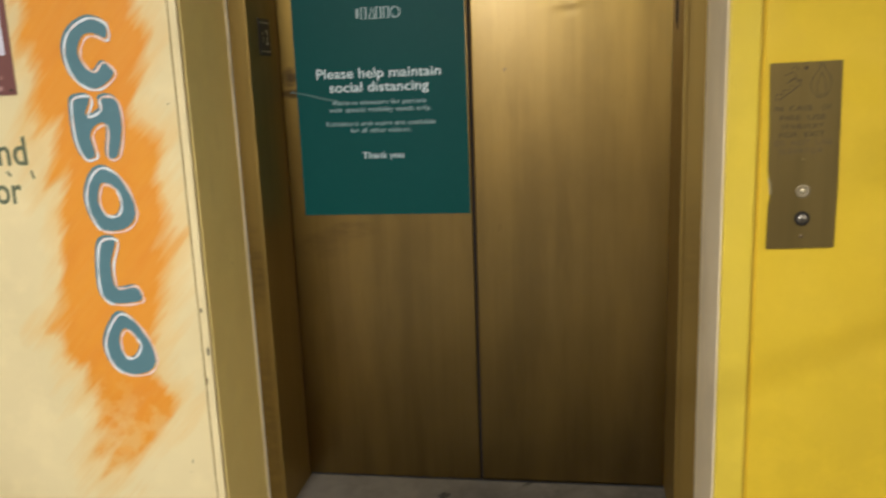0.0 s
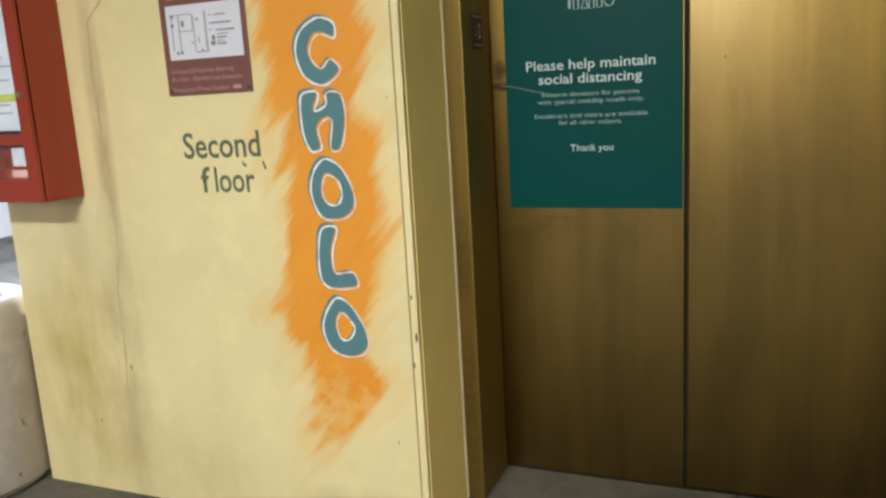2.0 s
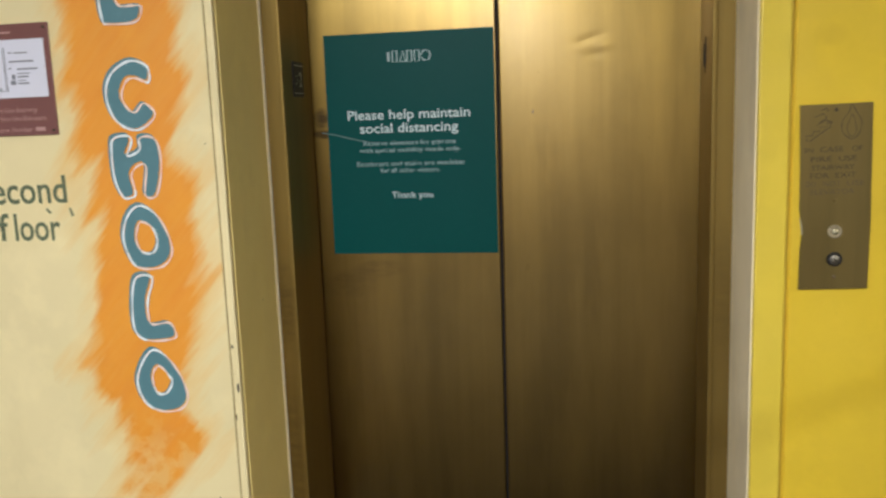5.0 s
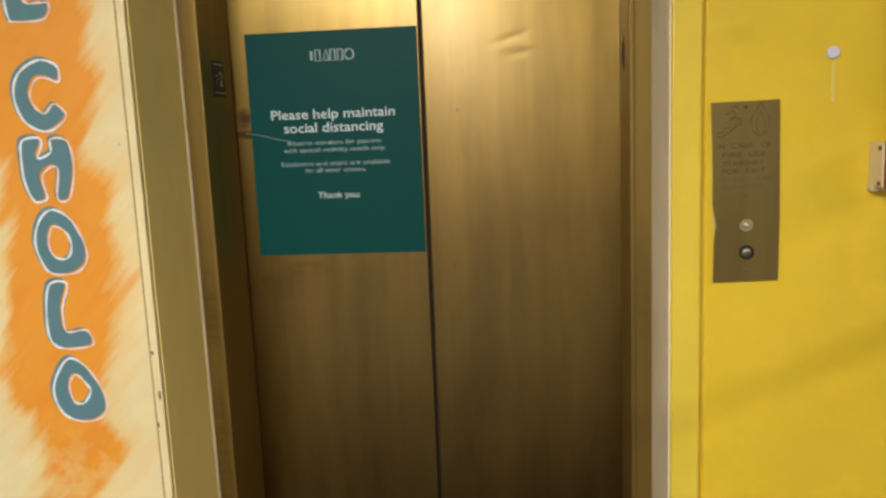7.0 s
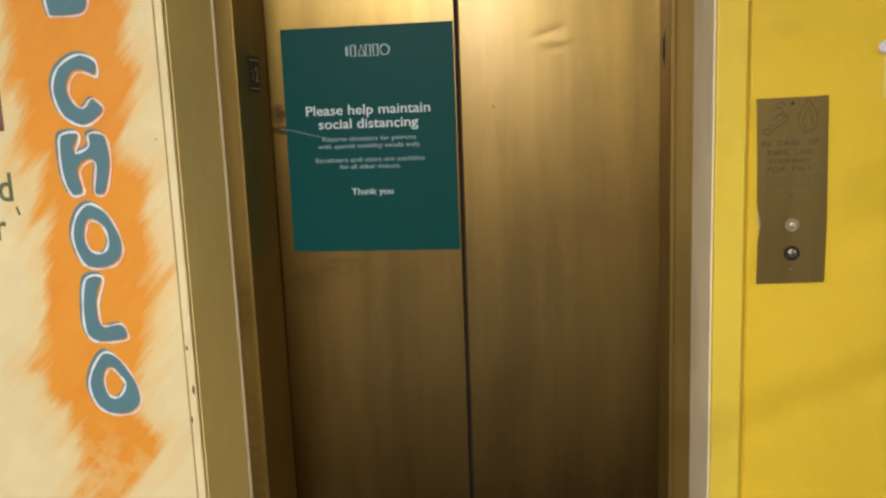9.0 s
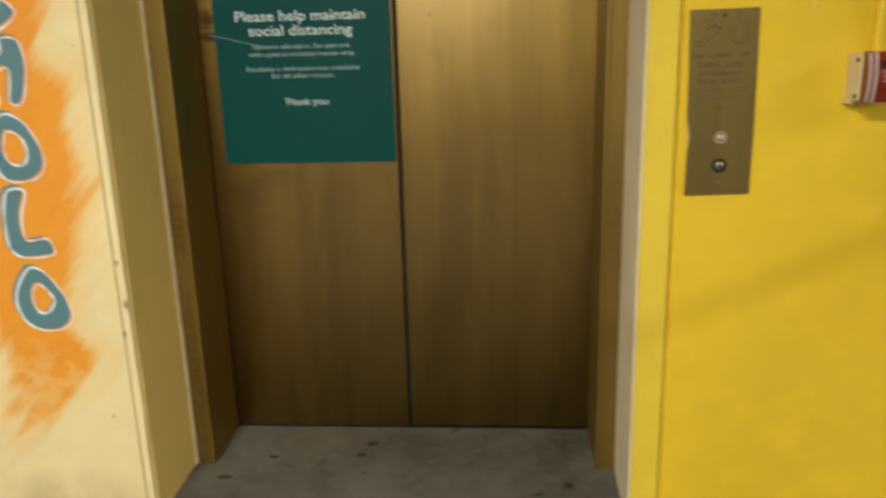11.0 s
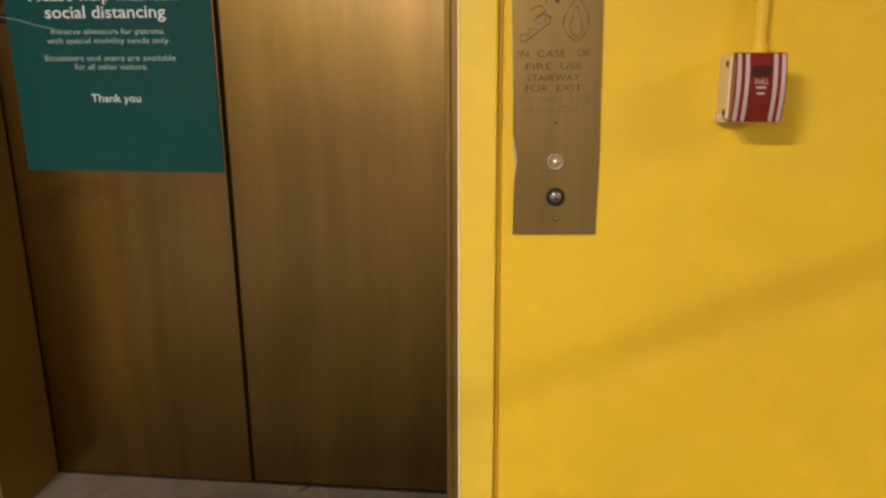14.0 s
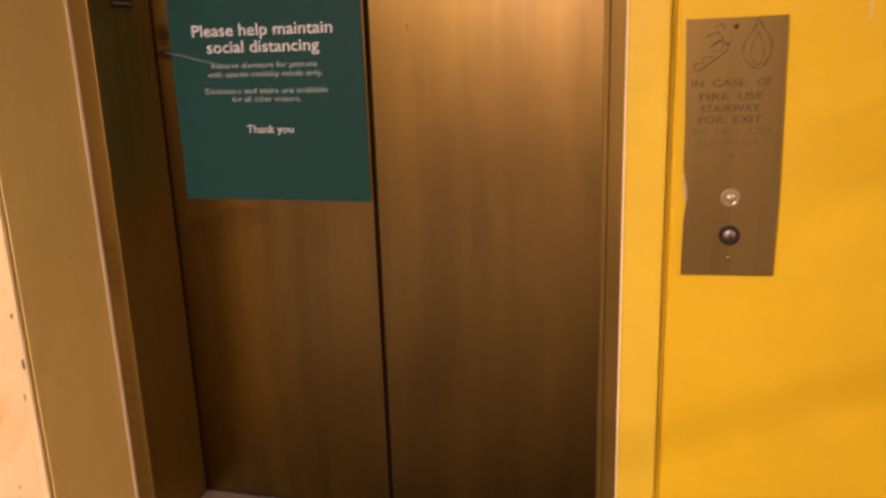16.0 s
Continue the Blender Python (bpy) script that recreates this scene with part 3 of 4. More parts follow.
wpart("printed_mark", mark, PALE_INK, poster, "pale printed mark of plain shapes")
wpart("printed_mark", box((-0.398, PY - 0.0005, LZ0 + 0.003), (-0.389, PY, LZ0 + LH - 0.003)), PALE_INK, poster, "pale printed mark of plain shapes")
# a long scratch over its edge
wpart("scratch", ribbon([(-0.66, 1.484), (-0.60, 1.473), (-0.55, 1.459), (-0.48, 1.444), (-0.44, 1.432)], 0.0036, PY, 0.0006, False), SCRATCH, poster, "long pale scratch")

refit(poster, (-0.638, 1.0265, -0.010, 1.835), (-0.590, 0.984, -0.0105, 1.731))

# ---- the small plate with the floor's number ----
sign = thing("floor_number_plate", (JL, -0.135, 1.583), "small dark floor number plate with raised pale figures", "sign")
wpart("plate", box((JL - 0.001, -0.180, 1.526), (JL + 0.004, -0.088, 1.640), 0.0015), SIGN_DARK, sign)
for figure, y0, wide in (("2", -0.135, 0.034),):
    num = words(figure, 0, 0, 0.046, wide * 0.72, 0, WORN_PALE, None, "raised pale figure", name="figure", bold=0.01)
    num.data.transform(Matrix.Translation((JL + 0.0045, y0 + 0.004, 1.560)) @ Matrix.Rotation(radians(90), 4, "Z"))
    keep(num, sign)
for k in range(3):
    wpart("raised_dot", box((JL + 0.004, -0.158 + 0.010 * (k % 2), 1.590 - 0.012 * k), (JL + 0.0055, -0.153 + 0.010 * (k % 2), 1.595 - 0.012 * k), 0.0006), WORN_PALE, sign, "raised pale dot")
for z in (1.537, 1.626):
    wpart("border_line", box((JL + 0.004, -0.172, z), (JL + 0.0048, -0.094, z + 0.003)), WORN_PALE, sign, "pale border line")

latch = thing("lock_slot", (JR, -0.118, 1.60), "dark worn key slot set in the bronze frame", "lock")
slot = lathe([(0.0, -0.004), (0.012, -0.004), (0.016, -0.001), (0.016, 0.001), (0.010, 0.003), (0.0, 0.003)], 20)
for v in slot.verts:
    v.co = (JR - v.co.z, -0.118 + v.co.x * 0.8, 1.60 + v.co.y * 3.5)
wpart("slot_cover", slot, CHIP, latch, smooth=True)
wpart("slot", box((JR - 0.006, -0.122, 1.568), (JR - 0.002, -0.114, 1.632), 0.001), RUBBER, latch, "narrow black slot")

# ---- the call panel ----
PX0, PX1, PZ0, PZ1 = 0.868, 1.038, 0.986, 1.456
PNY = WALL_Y - 0.006
panel = thing("call_panel", (0.885, WALL_Y, 1.21), "bronze elevator call panel engraved with a fire warning", "call panel")
plate = [(PX0, PZ0), (PX1 - 0.004, PZ0 + 0.001), (PX1, 1.15), (PX1, PZ1 - 0.001), (0.95, PZ1 - 0.001), (PX0, PZ1), (PX0 + 0.002, 1.28), (PX0 + 0.001, 1.19), (PX0 + 0.007, 1.155), (PX0 + 0.008, 1.13), (PX0 + 0.003, 1.09)]
wpart("face_plate", sheet([plate], WALL_Y + 0.001, 0.007), PLATE_BRASS, panel)
CX = 0.953
for line, rubbed, z in (((("IN", -0.073, 0.020), ("CASE", -0.037, 0.055), ("OF", 0.039, 0.023)), False, 1.3368),
                        ((("FIRE", -0.058, 0.049), ("USE", 0.008, 0.041)), False, 1.3132),
                        ((("STAIRWAY", -0.056, 0.101),), False, 1.2915),
                        ((("FOR", -0.059, 0.044), ("EXIT", 0.001, 0.048)), False, 1.2717),
                        ((("DO", -0.069, 0.024), ("NOT", -0.029, 0.043), ("USE", 0.028, 0.041)), True, 1.2510),
                        ((("ELEVATOR", -0.058, 0.104),), True, 1.2305)):
    for word, at, wide in line:
        words(word, CX + at, z, 0.0128, wide, PNY, ENGRAVE_WORN if rubbed else ENGRAVE, panel, "rubbed engraved lettering" if rubbed else "engraved dark lettering", extrude=0.0004)
stairs = [(0.884, 1.366), (0.884, 1.379), (0.899, 1.379), (0.899, 1.389), (0.915, 1.389), (0.915, 1.399), (0.931, 1.399), (0.931, 1.409), (0.940, 1.409), (0.940, 1.400), (0.893, 1.366)]
wpart("stair_mark", ribbon(stairs, 0.0022, PNY + 0.0002, 0.0006), ENGRAVE, panel, "engraved stair sign")
for k, line in enumerate(([(0.902, 1.424), (0.922, 1.432), (0.932, 1.420), (0.914, 1.411)], [(0.908, 1.404), (0.926, 1.416), (0.944, 1.410)], [(0.918, 1.440), (0.930, 1.446), (0.934, 1.436)])):
    wpart("worn_mark", ribbon(line, 0.0022, PNY + 0.0002, 0.0006, False), ENGRAVE, panel, "worn engraved strokes")
wpart("edge_chip", ribbon([(0.870, 1.172), (0.8735, 1.155), (0.875, 1.140), (0.8745, 1.128)], 0.004, PNY + 0.0002, 0.0008, False), CHIP_BRIGHT, panel, "bright chipped edge")
flame = smooth_loop([(0.990, 1.366), (0.968, 1.385), (0.968, 1.412), (0.984, 1.436), (0.988, 1.452), (1.000, 1.432), (1.012, 1.410), (1.008, 1.382)], 5)
wpart("flame_mark", ribbon(flame, 0.002, PNY + 0.0002, 0.0006), ENGRAVE, panel, "engraved flame sign")
flame2 = smooth_loop([(0.990, 1.372), (0.978, 1.390), (0.982, 1.408), (0.990, 1.428), (0.998, 1.405), (1.000, 1.386)], 5)
wpart("flame_mark", ribbon(flame2, 0.0016, PNY + 0.0002, 0.0006), ENGRAVE, panel, "engraved flame sign")


def face_disc(profile, x, z, y, sides=28):
    bm = lathe(profile, sides)
    for v in bm.verts:
        v.co = (x + v.co.x, y - v.co.z, z + v.co.y)
    bmesh.ops.recalc_face_normals(bm, faces=bm.faces)
    return bm


wpart("screw", face_disc([(0.0045, 0), (0.004, 0.0018), (0.0, 0.0025)], CX, 1.440, PNY, 14), CHIP, panel, "dark screw head", True)
wpart("screw", face_disc([(0.0045, 0), (0.004, 0.0018), (0.0, 0.0025)], CX + 0.001, 1.214, PNY, 14), PLATE_BRASS, panel, "worn screw head", True)
wpart("screw", face_disc([(0.0055, 0), (0.005, 0.0012), (0.0, 0.0018)], CX + 0.001, 1.018, PNY, 14), ENGRAVE_WORN, panel, "worn flush screw head", True)
button = wpart("call_button", face_disc([(0.0175, 0), (0.0175, 0.003), (0.0145, 0.0055), (0.012, 0.0030), (0.0, 0.0030)], CX + 0.001, 1.135, PNY), LENS, panel, "clear round call button", True)
dot = wpart("button_centre", face_disc([(0.0085, 0.0028), (0.0075, 0.0060), (0.003, 0.0075), (0.0, 0.0078)], CX + 0.001, 1.135, PNY), CHIP_BRIGHT, panel, "pale worn button centre", True)
dot.parent, dot.matrix_parent_inverse = button, Matrix()
lock = wpart("key_switch", face_disc([(0.0185, 0), (0.0185, 0.004), (0.016, 0.006), (0.0125, 0.006), (0.0125, 0.002)], CX + 0.001, 1.064, PNY), RUBBER, panel, "black key switch ring", True)
core = wpart("lock_core", face_disc([(0.0122, 0.002), (0.0115, 0.006), (0.0, 0.0068)], CX + 0.001, 1.064, PNY), CHROME, panel, "chrome lock core", True)
core.parent = lock
core.matrix_parent_inverse = Matrix()
slot_bm = box((-0.0012, 0, -0.006), (0.0012, 0.001, 0.006))
bmesh.ops.transform(slot_bm, matrix=Matrix.Translation((CX + 0.001, PNY - 0.0078, 1.064)) @ Matrix.Rotation(radians(-40), 4, "Y"), verts=slot_bm.verts)
key = wpart("key_slot", slot_bm, RUBBER, panel, "dark key slot")
key.parent, key.matrix_parent_inverse = lock, Matrix()

refit(panel, (0.868, 0.986, 1.038, 1.456), (0.8025, 0.982, 0.9665, 1.4375), -1.1)

# ---- the fire alarm ----
alarm = thing("fire_alarm_pull", (1.22, WALL_Y, 1.28), "red and white fire alarm pull station on ivory box", "fire alarm")
AX0, AX1, AZ0, AZ1 = 1.174, 1.266, 1.2155, 1.3315
wpart("back_box", box((AX0 + 0.004, -0.664, AZ0 + 0.002), (AX1 - 0.004, WALL_Y + 0.001, AZ1 - 0.006), 0.004), IVORY, alarm, "scuffed ivory painted back box")
wpart("back_flange", box((AX0 + 0.001, WALL_Y - 0.030, AZ0 - 0.010), (AX1 - 0.010, WALL_Y + 0.001, AZ0 + 0.006), 0.004), IVORY, alarm, "ivory painted flange")


def bowed(xa, xb, lift_by, lo=0.0, hi=1.0):
    """A piece of the alarm's bowed front between two x, lifted off it a little."""
    bm = bmesh.new()
    rows = []
    for k in range(13):
        f = lo + (hi - lo) * k / 12
        z, y = AZ0 + (AZ1 - AZ0) * f, -0.676 - 0.018 * math.sin(math.pi * (0.12 + 0.76 * f)) - lift_by
        rows.append([bm.verts.new((xa, -0.663, z)), bm.verts.new((xa, y, z)), bm.verts.new((xb, y, z)), bm.verts.new((xb, -0.663, z))])
    for a, b in zip(rows, rows[1:]):
        for k in range(4):
            bm.faces.new((a[k], a[(k + 1) % 4], b[(k + 1) % 4], b[k]))
    bm.faces.new(rows[0]), bm.faces.new(rows[-1][::-1])
    bmesh.ops.recalc_face_normals(bm, faces=bm.faces)
    return bm


wpart("cover", bowed(AX0 + 0.008, AX1, 0), PULL_RED, alarm, "bowed red plastic cover")
for xs in (1.1845, 1.1980, 1.2440, 1.2570):
    wpart("stripe", bowed(xs, xs + 0.0068, 0.0012, 0.01, 0.99), STRIPE_WHITE, alarm, "raised white stripe")
handle = wpart("pull_handle", bowed(1.2085, 1.2400, 0.003, 0.24, 0.66), PULL_RED, alarm, "red pull handle")
wpart("recess", bowed(1.2085, 1.2400, 0.0006, 0.67, 0.82), MAROON, alarm, "dark finger recess")
for z, w in ((1.2735, 0.016), (1.2635, 0.012)):
    marks = wpart("handle_print", box((1.2245 - w / 2, -0.6982, z), (1.2245 + w / 2, -0.6965, z + 0.0035)), STRIPE_WHITE, alarm, "worn white print")
    marks.parent, marks.matrix_parent_inverse = handle, Matrix()
for sx, sz in ((AX0 + 0.013, AZ1 - 0.02), (AX0 + 0.01, AZ0 + 0.012)):
    wpart("box_scuff", box((AX0 + 0.0028, -0.655, sz - 0.005), (AX0 + 0.0048, -0.640, sz + 0.005), 0.0005), CHIP, alarm, "dark rust scuff")
pull = words("PULL", 1.2245, 1.281, 0.0085, 0.022, -0.6978, STRIPE_WHITE, None, "worn white print", "CENTER", name="handle_print", bold=0.01)
pull.parent, pull.matrix_parent_inverse = handle, Matrix()
pipe = thing("conduit", (1.2375, WALL_Y, 1.9), "yellow painted vertical wiring conduit above the alarm", "conduit")
wpart("pipe", rod((1.2375, WALL_Y - 0.016, AZ1 - 0.012), (1.2375, WALL_Y - 0.016, CEIL), 0.0125, 16), YELLOW, pipe, smooth=False)
wpart("connector", rod((1.2375, WALL_Y - 0.018, AZ1 - 0.012), (1.2375, WALL_Y - 0.018, AZ1 + 0.012), 0.0165, 16), YELLOW, pipe, "painted pipe connector")
strap = box((1.2115, WALL_Y - 0.006, 1.83), (1.2635, WALL_Y + 0.001, 1.85), 0.001)
box((1.2225, WALL_Y - 0.0315, 1.83), (1.2525, WALL_Y, 1.85), 0.004, bm=strap)
wpart("strap", strap, YELLOW, pipe, "painted pipe strap")

cap = thing("wall_sensor", (1.085, WALL_Y, 1.544), "small white round plastic sensor on yellow wall", "sensor")
wpart("housing", face_disc([(0.0158, 0.0), (0.0158, 0.004), (0.013, 0.008), (0.006, 0.009), (0.005, 0.0075), (0.0, 0.0075)], 1.085, 1.544, WALL_Y), WHITE_PLASTIC, cap, smooth=True)
wpart("paint_run", ribbon([(1.086, 1.523), (1.0865, 1.49), (1.0872, 1.455), (1.088, 1.427)], 0.006, WALL_Y + 0.0002, 0.001, False), RUN, cap, "pale paint run below it")

# ---- painted lettering on the cream wall ----
mural = thing("painted_mural", (-0.97, WALL_Y, 1.0), "hand-painted teal letters on an orange brushed band", "mural")
wpart("orange_band", sheet([[(-1.31, 0.12), (-0.7335, 0.12), (-0.7335, CEIL - 0.05), (-1.31, CEIL - 0.05)]], WALL_Y + 0.0005, 0.0010), ORANGE, mural, "orange brush strokes with frayed edges")


def letter(name, outline, hole=None, steps=6):
    """One fat painted letter: a teal body, and a thin pale line that sits a little down to the right of it."""
    body = smooth_loop(outline, steps)
    inner = smooth_loop(hole, steps) if hole else None
    ins = [np.array(q) for q in body]
    mid = sum(ins) / len(ins)
    fat = [q + (q - mid) * 0.03 + np.array((-0.008, 0.007)) for q in ins]
    loops = [fat] + ([[q + np.array((-0.006, 0.005)) for q in inner]] if inner else [])
    ob = wpart(name, sheet(loops, WALL_Y - 0.0015, 0.0008), LETTER_TEAL, mural, "fat teal painted letter")
    for k, loop in enumerate([body] + ([inner] if inner else [])):
        li = wpart("outline", ribbon(loop, 0.0062, WALL_Y - 0.0025, 0.0008), PINK_LINE, mural, "thin pale pink painted outline")
        li.parent, li.matrix_parent_inverse = ob, Matrix()
        lo = min(range(len(loop)), key=lambda i: loop[i][0] - loop[i][1] * 0.5) if k == 0 else max(range(len(loop)), key=lambda i: loop[i][0] - loop[i][1])
        n = len(loop)
        some = [loop[(lo + j) % n] for j in range(-n // 4, n // 4 + 1)]
        li = wpart("outline", ribbon(some, 0.0066, WALL_Y - 0.0028, 0.0008, False), BLUE_LINE, mural, "thin pale blue painted outline")
        li.parent, li.matrix_parent_inverse = ob, Matrix()
    return ob


letter("letter_l", [(-1.029, 1.914), (-1.038, 1.804), (-1.031, 1.740), (-1.013, 1.728), (-0.930, 1.731), (-0.912, 1.769), (-0.939, 1.774), (-0.975, 1.775), (-0.988, 1.805), (-0.978, 1.914), (-0.992, 1.928), (-1.019, 1.927)])
letter("letter_c", [(-0.909, 1.566), (-0.910, 1.608), (-0.960, 1.626), (-1.019, 1.596), (-1.043, 1.541), (-1.027, 1.475), (-0.985, 1.441), (-0.942, 1.439), (-0.898, 1.475), (-0.929, 1.509), (-0.961, 1.484), (-0.988, 1.507), (-0.994, 1.539), (-0.974, 1.574), (-0.946, 1.578)])
letter("letter_h", [(-1.033, 1.414), (-0.987, 1.420), (-0.979, 1.400), (-0.995, 1.364), (-0.956, 1.379), (-0.954, 1.411), (-0.925, 1.417), (-0.900, 1.399), (-0.893, 1.333), (-0.911, 1.259), (-0.932, 1.243), (-0.951, 1.258), (-0.940, 1.333), (-0.966, 1.335), (-0.988, 1.309), (-0.980, 1.259), (-0.991, 1.246), (-1.020, 1.248), (-1.041, 1.301), (-1.043, 1.377)], steps=5)
letter("letter_o", [(-0.970, 1.222), (-0.920, 1.192), (-0.887, 1.125), (-0.887, 1.074), (-0.922, 1.043), (-0.980, 1.039), (-1.013, 1.062), (-1.032, 1.131), (-1.011, 1.194)],
       [(-0.972, 1.175), (-0.938, 1.158), (-0.926, 1.116), (-0.943, 1.085), (-0.976, 1.088), (-0.991, 1.115), (-0.988, 1.149)])
letter("letter_l", [(-1.007, 1.009), (-0.953, 1.012), (-0.974, 0.942), (-0.973, 0.881), (-0.954, 0.873), (-0.910, 0.878), (-0.893, 0.840), (-0.919, 0.827), (-0.987, 0.825), (-1.021, 0.852), (-1.025, 0.922)])
letter("letter_o", [(-0.970, 0.796), (-0.924, 0.769), (-0.886, 0.708), (-0.874, 0.647), (-0.906, 0.613), (-0.965, 0.609), (-1.012, 0.636), (-1.031, 0.698), (-1.008, 0.759)],
       [(-0.956, 0.747), (-0.931, 0.723), (-0.919, 0.697), (-0.942, 0.663), (-0.970, 0.666), (-0.981, 0.702), (-0.974, 0.733)])

note = thing("painted_words", (-1.34, WALL_Y, 1.22), "hand-painted dark olive words on the cream wall", "painted sign")
words("Second", -1.492, 1.234, 0.079, 0.292, WALL_Y, OLIVE_PAINT, note, "dark olive brush lettering", turn=0.4, extrude=0.0012, bold=0.012)
words("f", -1.437, 1.125, 0.079, 0.037, WALL_Y, OLIVE_PAINT, note, "dark olive brush lettering", turn=0.2, extrude=0.0012, bold=0.012)
words("loor", -1.383, 1.125, 0.079, 0.151, WALL_Y, OLIVE_PAINT, note, "dark olive brush lettering", turn=0.2, extrude=0.0012, bold=0.012)
wpart("brush_tick", ribbon([(-1.271, 1.218), (-1.259, 1.204)], 0.007, WALL_Y, 0.001, False), OLIVE_PAINT, note)
wpart("brush_tick", ribbon([(-1.195, 1.219), (-1.187, 1.195)], 0.007, WALL_Y, 0.001, False), OLIVE_PAINT, note)

# ---- the escape plan ----
plan = thing("escape_plan_sign", (-1.355, WALL_Y, 1.59), "mauve plastic escape plan sign screwed to the wall", "sign")
MX0, MX1, MZ0, MZ1 = -1.614, -1.272, 1.476, 1.813
SY = WALL_Y - 0.006
wpart("plate", box((MX0, SY, MZ0), (MX1, WALL_Y + 0.001, MZ1), 0.002), PLATE_MAUVE, plan)
wpart("plan_sheet", box((MX0 + 0.025, SY - 0.0012, 1.592), (MX1 - 0.018, SY + 0.001, 1.766)), PLATE_WHITE, plan, "white printed plan")
ink = bmesh.new()


def ink_bar(xa, za, xb, zb):
    box((MX0 + xa, SY - 0.002, MZ0 + za + 0.016), (MX0 + xb, SY - 0.001, MZ0 + zb + 0.016), bm=ink)


for k in range(4):
    ink_bar(0.045 + 0.03 * (k % 2), 0.13, 0.047 + 0.03 * (k % 2), 0.245)
for xa, za, xb, zb in ((0.045, 0.243, 0.13, 0.245), (0.075, 0.19, 0.13, 0.192), (0.13, 0.19, 0.132, 0.245), (0.135, 0.12, 0.137, 0.24), (0.135, 0.12, 0.19, 0.122), (0.185, 0.12, 0.187, 0.25), (0.18, 0.12, 0.182, 0.25),
                       (0.042, 0.235, 0.056, 0.243), (0.042, 0.205, 0.054, 0.216), (0.085, 0.205, 0.096, 0.225), (0.055, 0.118, 0.066, 0.127), (0.072, 0.118, 0.083, 0.128), (0.145, 0.222, 0.157, 0.228),
                       (0.200, 0.233, 0.210, 0.237), (0.196, 0.186, 0.206, 0.190), (0.200, 0.139, 0.217, 0.152), (0.150, 0.150, 0.153, 0.170), (0.158, 0.124, 0.166, 0.130), (0.120, 0.150, 0.128, 0.153), (0.225, 0.150, 0.252, 0.153), (0.225, 0.171, 0.268, 0.174),
                       (0.22, 0.232, 0.265, 0.236), (0.20, 0.206, 0.285, 0.211), (0.225, 0.183, 0.295, 0.188), (0.225, 0.160, 0.262, 0.165), (0.225, 0.140, 0.262, 0.145), (0.205, 0.155, 0.217, 0.170)):
    ink_bar(xa, za, xb, zb)
wpart("plan_lines", ink, GREY_INK, plan, "thin grey plan lines")
words("In Case Of Fire Use Stairway", MX0 + 0.024, 1.548, 0.014, 0.255, SY, PLATE_INK, plan, "faint pale lettering")
words("For Exit - Do Not Use Elevators", MX0 + 0.024, 1.522, 0.014, 0.282, SY, PLATE_INK, plan, "faint pale lettering")
words("Emergency Phone Number", MX0 + 0.024, 1.488, 0.014, 0.232, SY, PLATE_INK, plan, "faint pale lettering")
wpart("heading_bar", box((MX0 + 0.036, SY - 0.001, 1.785), (MX0 + 0.215, SY, 1.790)), PLATE_INK, plan, "faint pale bar")
wpart("number_bar", box((MX1 - 0.075, SY - 0.001, 1.489), (MX1 - 0.042, SY, 1.501)), PLATE_INK, plan, "faint pale bar")
for x in (MX0 + 0.014, MX1 - 0.014):
    for z in (MZ0 + 0.014, MZ1 - 0.014):
        wpart("screw", face_disc([(0.005, 0), (0.0045, 0.0018), (0.0, 0.0025)], x, z, SY, 14), CHIP, plan, "dark screw head", True)

refit(plan, (-1.614, 1.476, -1.272, 1.813), (-1.519, 1.4315, -1.2025, 1.7460))

# ---- cracks and chips in the cream wall ----
crack = thing("wall_crack", (-1.84, WALL_Y, 0.9), "long dirty hairline crack in the cream plaster", "crack")
way = [(-1.67, 1.842), (-1.762, 1.74), (-1.827, 1.684), (-1.831, 1.533), (-1.829, 1.313), (-1.82, 1.162), (-1.824, 0.929), (-1.853, 0.789), (-1.858, 0.554), (-1.875, 0.345)]
fine_way = []
for (xa, za), (xb, zb) in zip(way, way[1:]):
    for k in range(8):
        f = k / 8
        fine_way.append((xa + (xb - xa) * f + random.uniform(-0.0025, 0.0025), za + (zb - za) * f))
wpart("crack_line", ribbon(fine_way, 0.007, WALL_Y + 0.0002, 0.0008, False), CRACK, crack)
for name, x, z, w, h in (("chip", -0.718, 0.811, 0.006, 0.014), ("chip", -0.709, 0.688, 0.007, 0.03), ("chip", -0.721, 0.60, 0.004, 0.02), ("nick", -1.841, 0.497, 0.005, 0.026), ("nick", -2.019, 0.277, 0.007, 0.007), ("nick", -0.757, 1.392, 0.004, 0.004), ("nick", -0.798, 0.338, 0.003, 0.014)):
    y = WALL_Y - (0.0112 if -0.726 < x < -0.70 else -0.0003)
    spot = smooth_loop([(x - w / 2, z), (x, z + h / 2), (x + w / 2, z + h * 0.1), (x + w * 0.2, z - h / 2)], 3)
    wpart(name, sheet([spot], y, 0.0012), CHIP, crack, "small dark chip in the paint")

# ---- the red cabinet ----
KX0, KX1, KZ0, KZ1, KY = -2.29, -1.941, 1.115, 1.92, -0.745
cabinet = thing("fire_cabinet", (-2.1, WALL_Y, 1.11), "red metal wall cabinet with a glazed door", "fire cabinet")
shell = box((KX0, KY, KZ0), (KX1, WALL_Y, KZ1))
front = min(shell.faces, key=lambda f: f.calc_center_median().y)
bmesh.ops.inset_individual(shell, faces=[front], thickness=0.014)
bmesh.ops.translate(shell, verts=front.verts, vec=(0, 0.145, 0))
bmesh.ops.bevel(shell, geom=[e for e in shell.edges if e.calc_length() > 0.1], offset=0.003, segments=2, affect="EDGES")
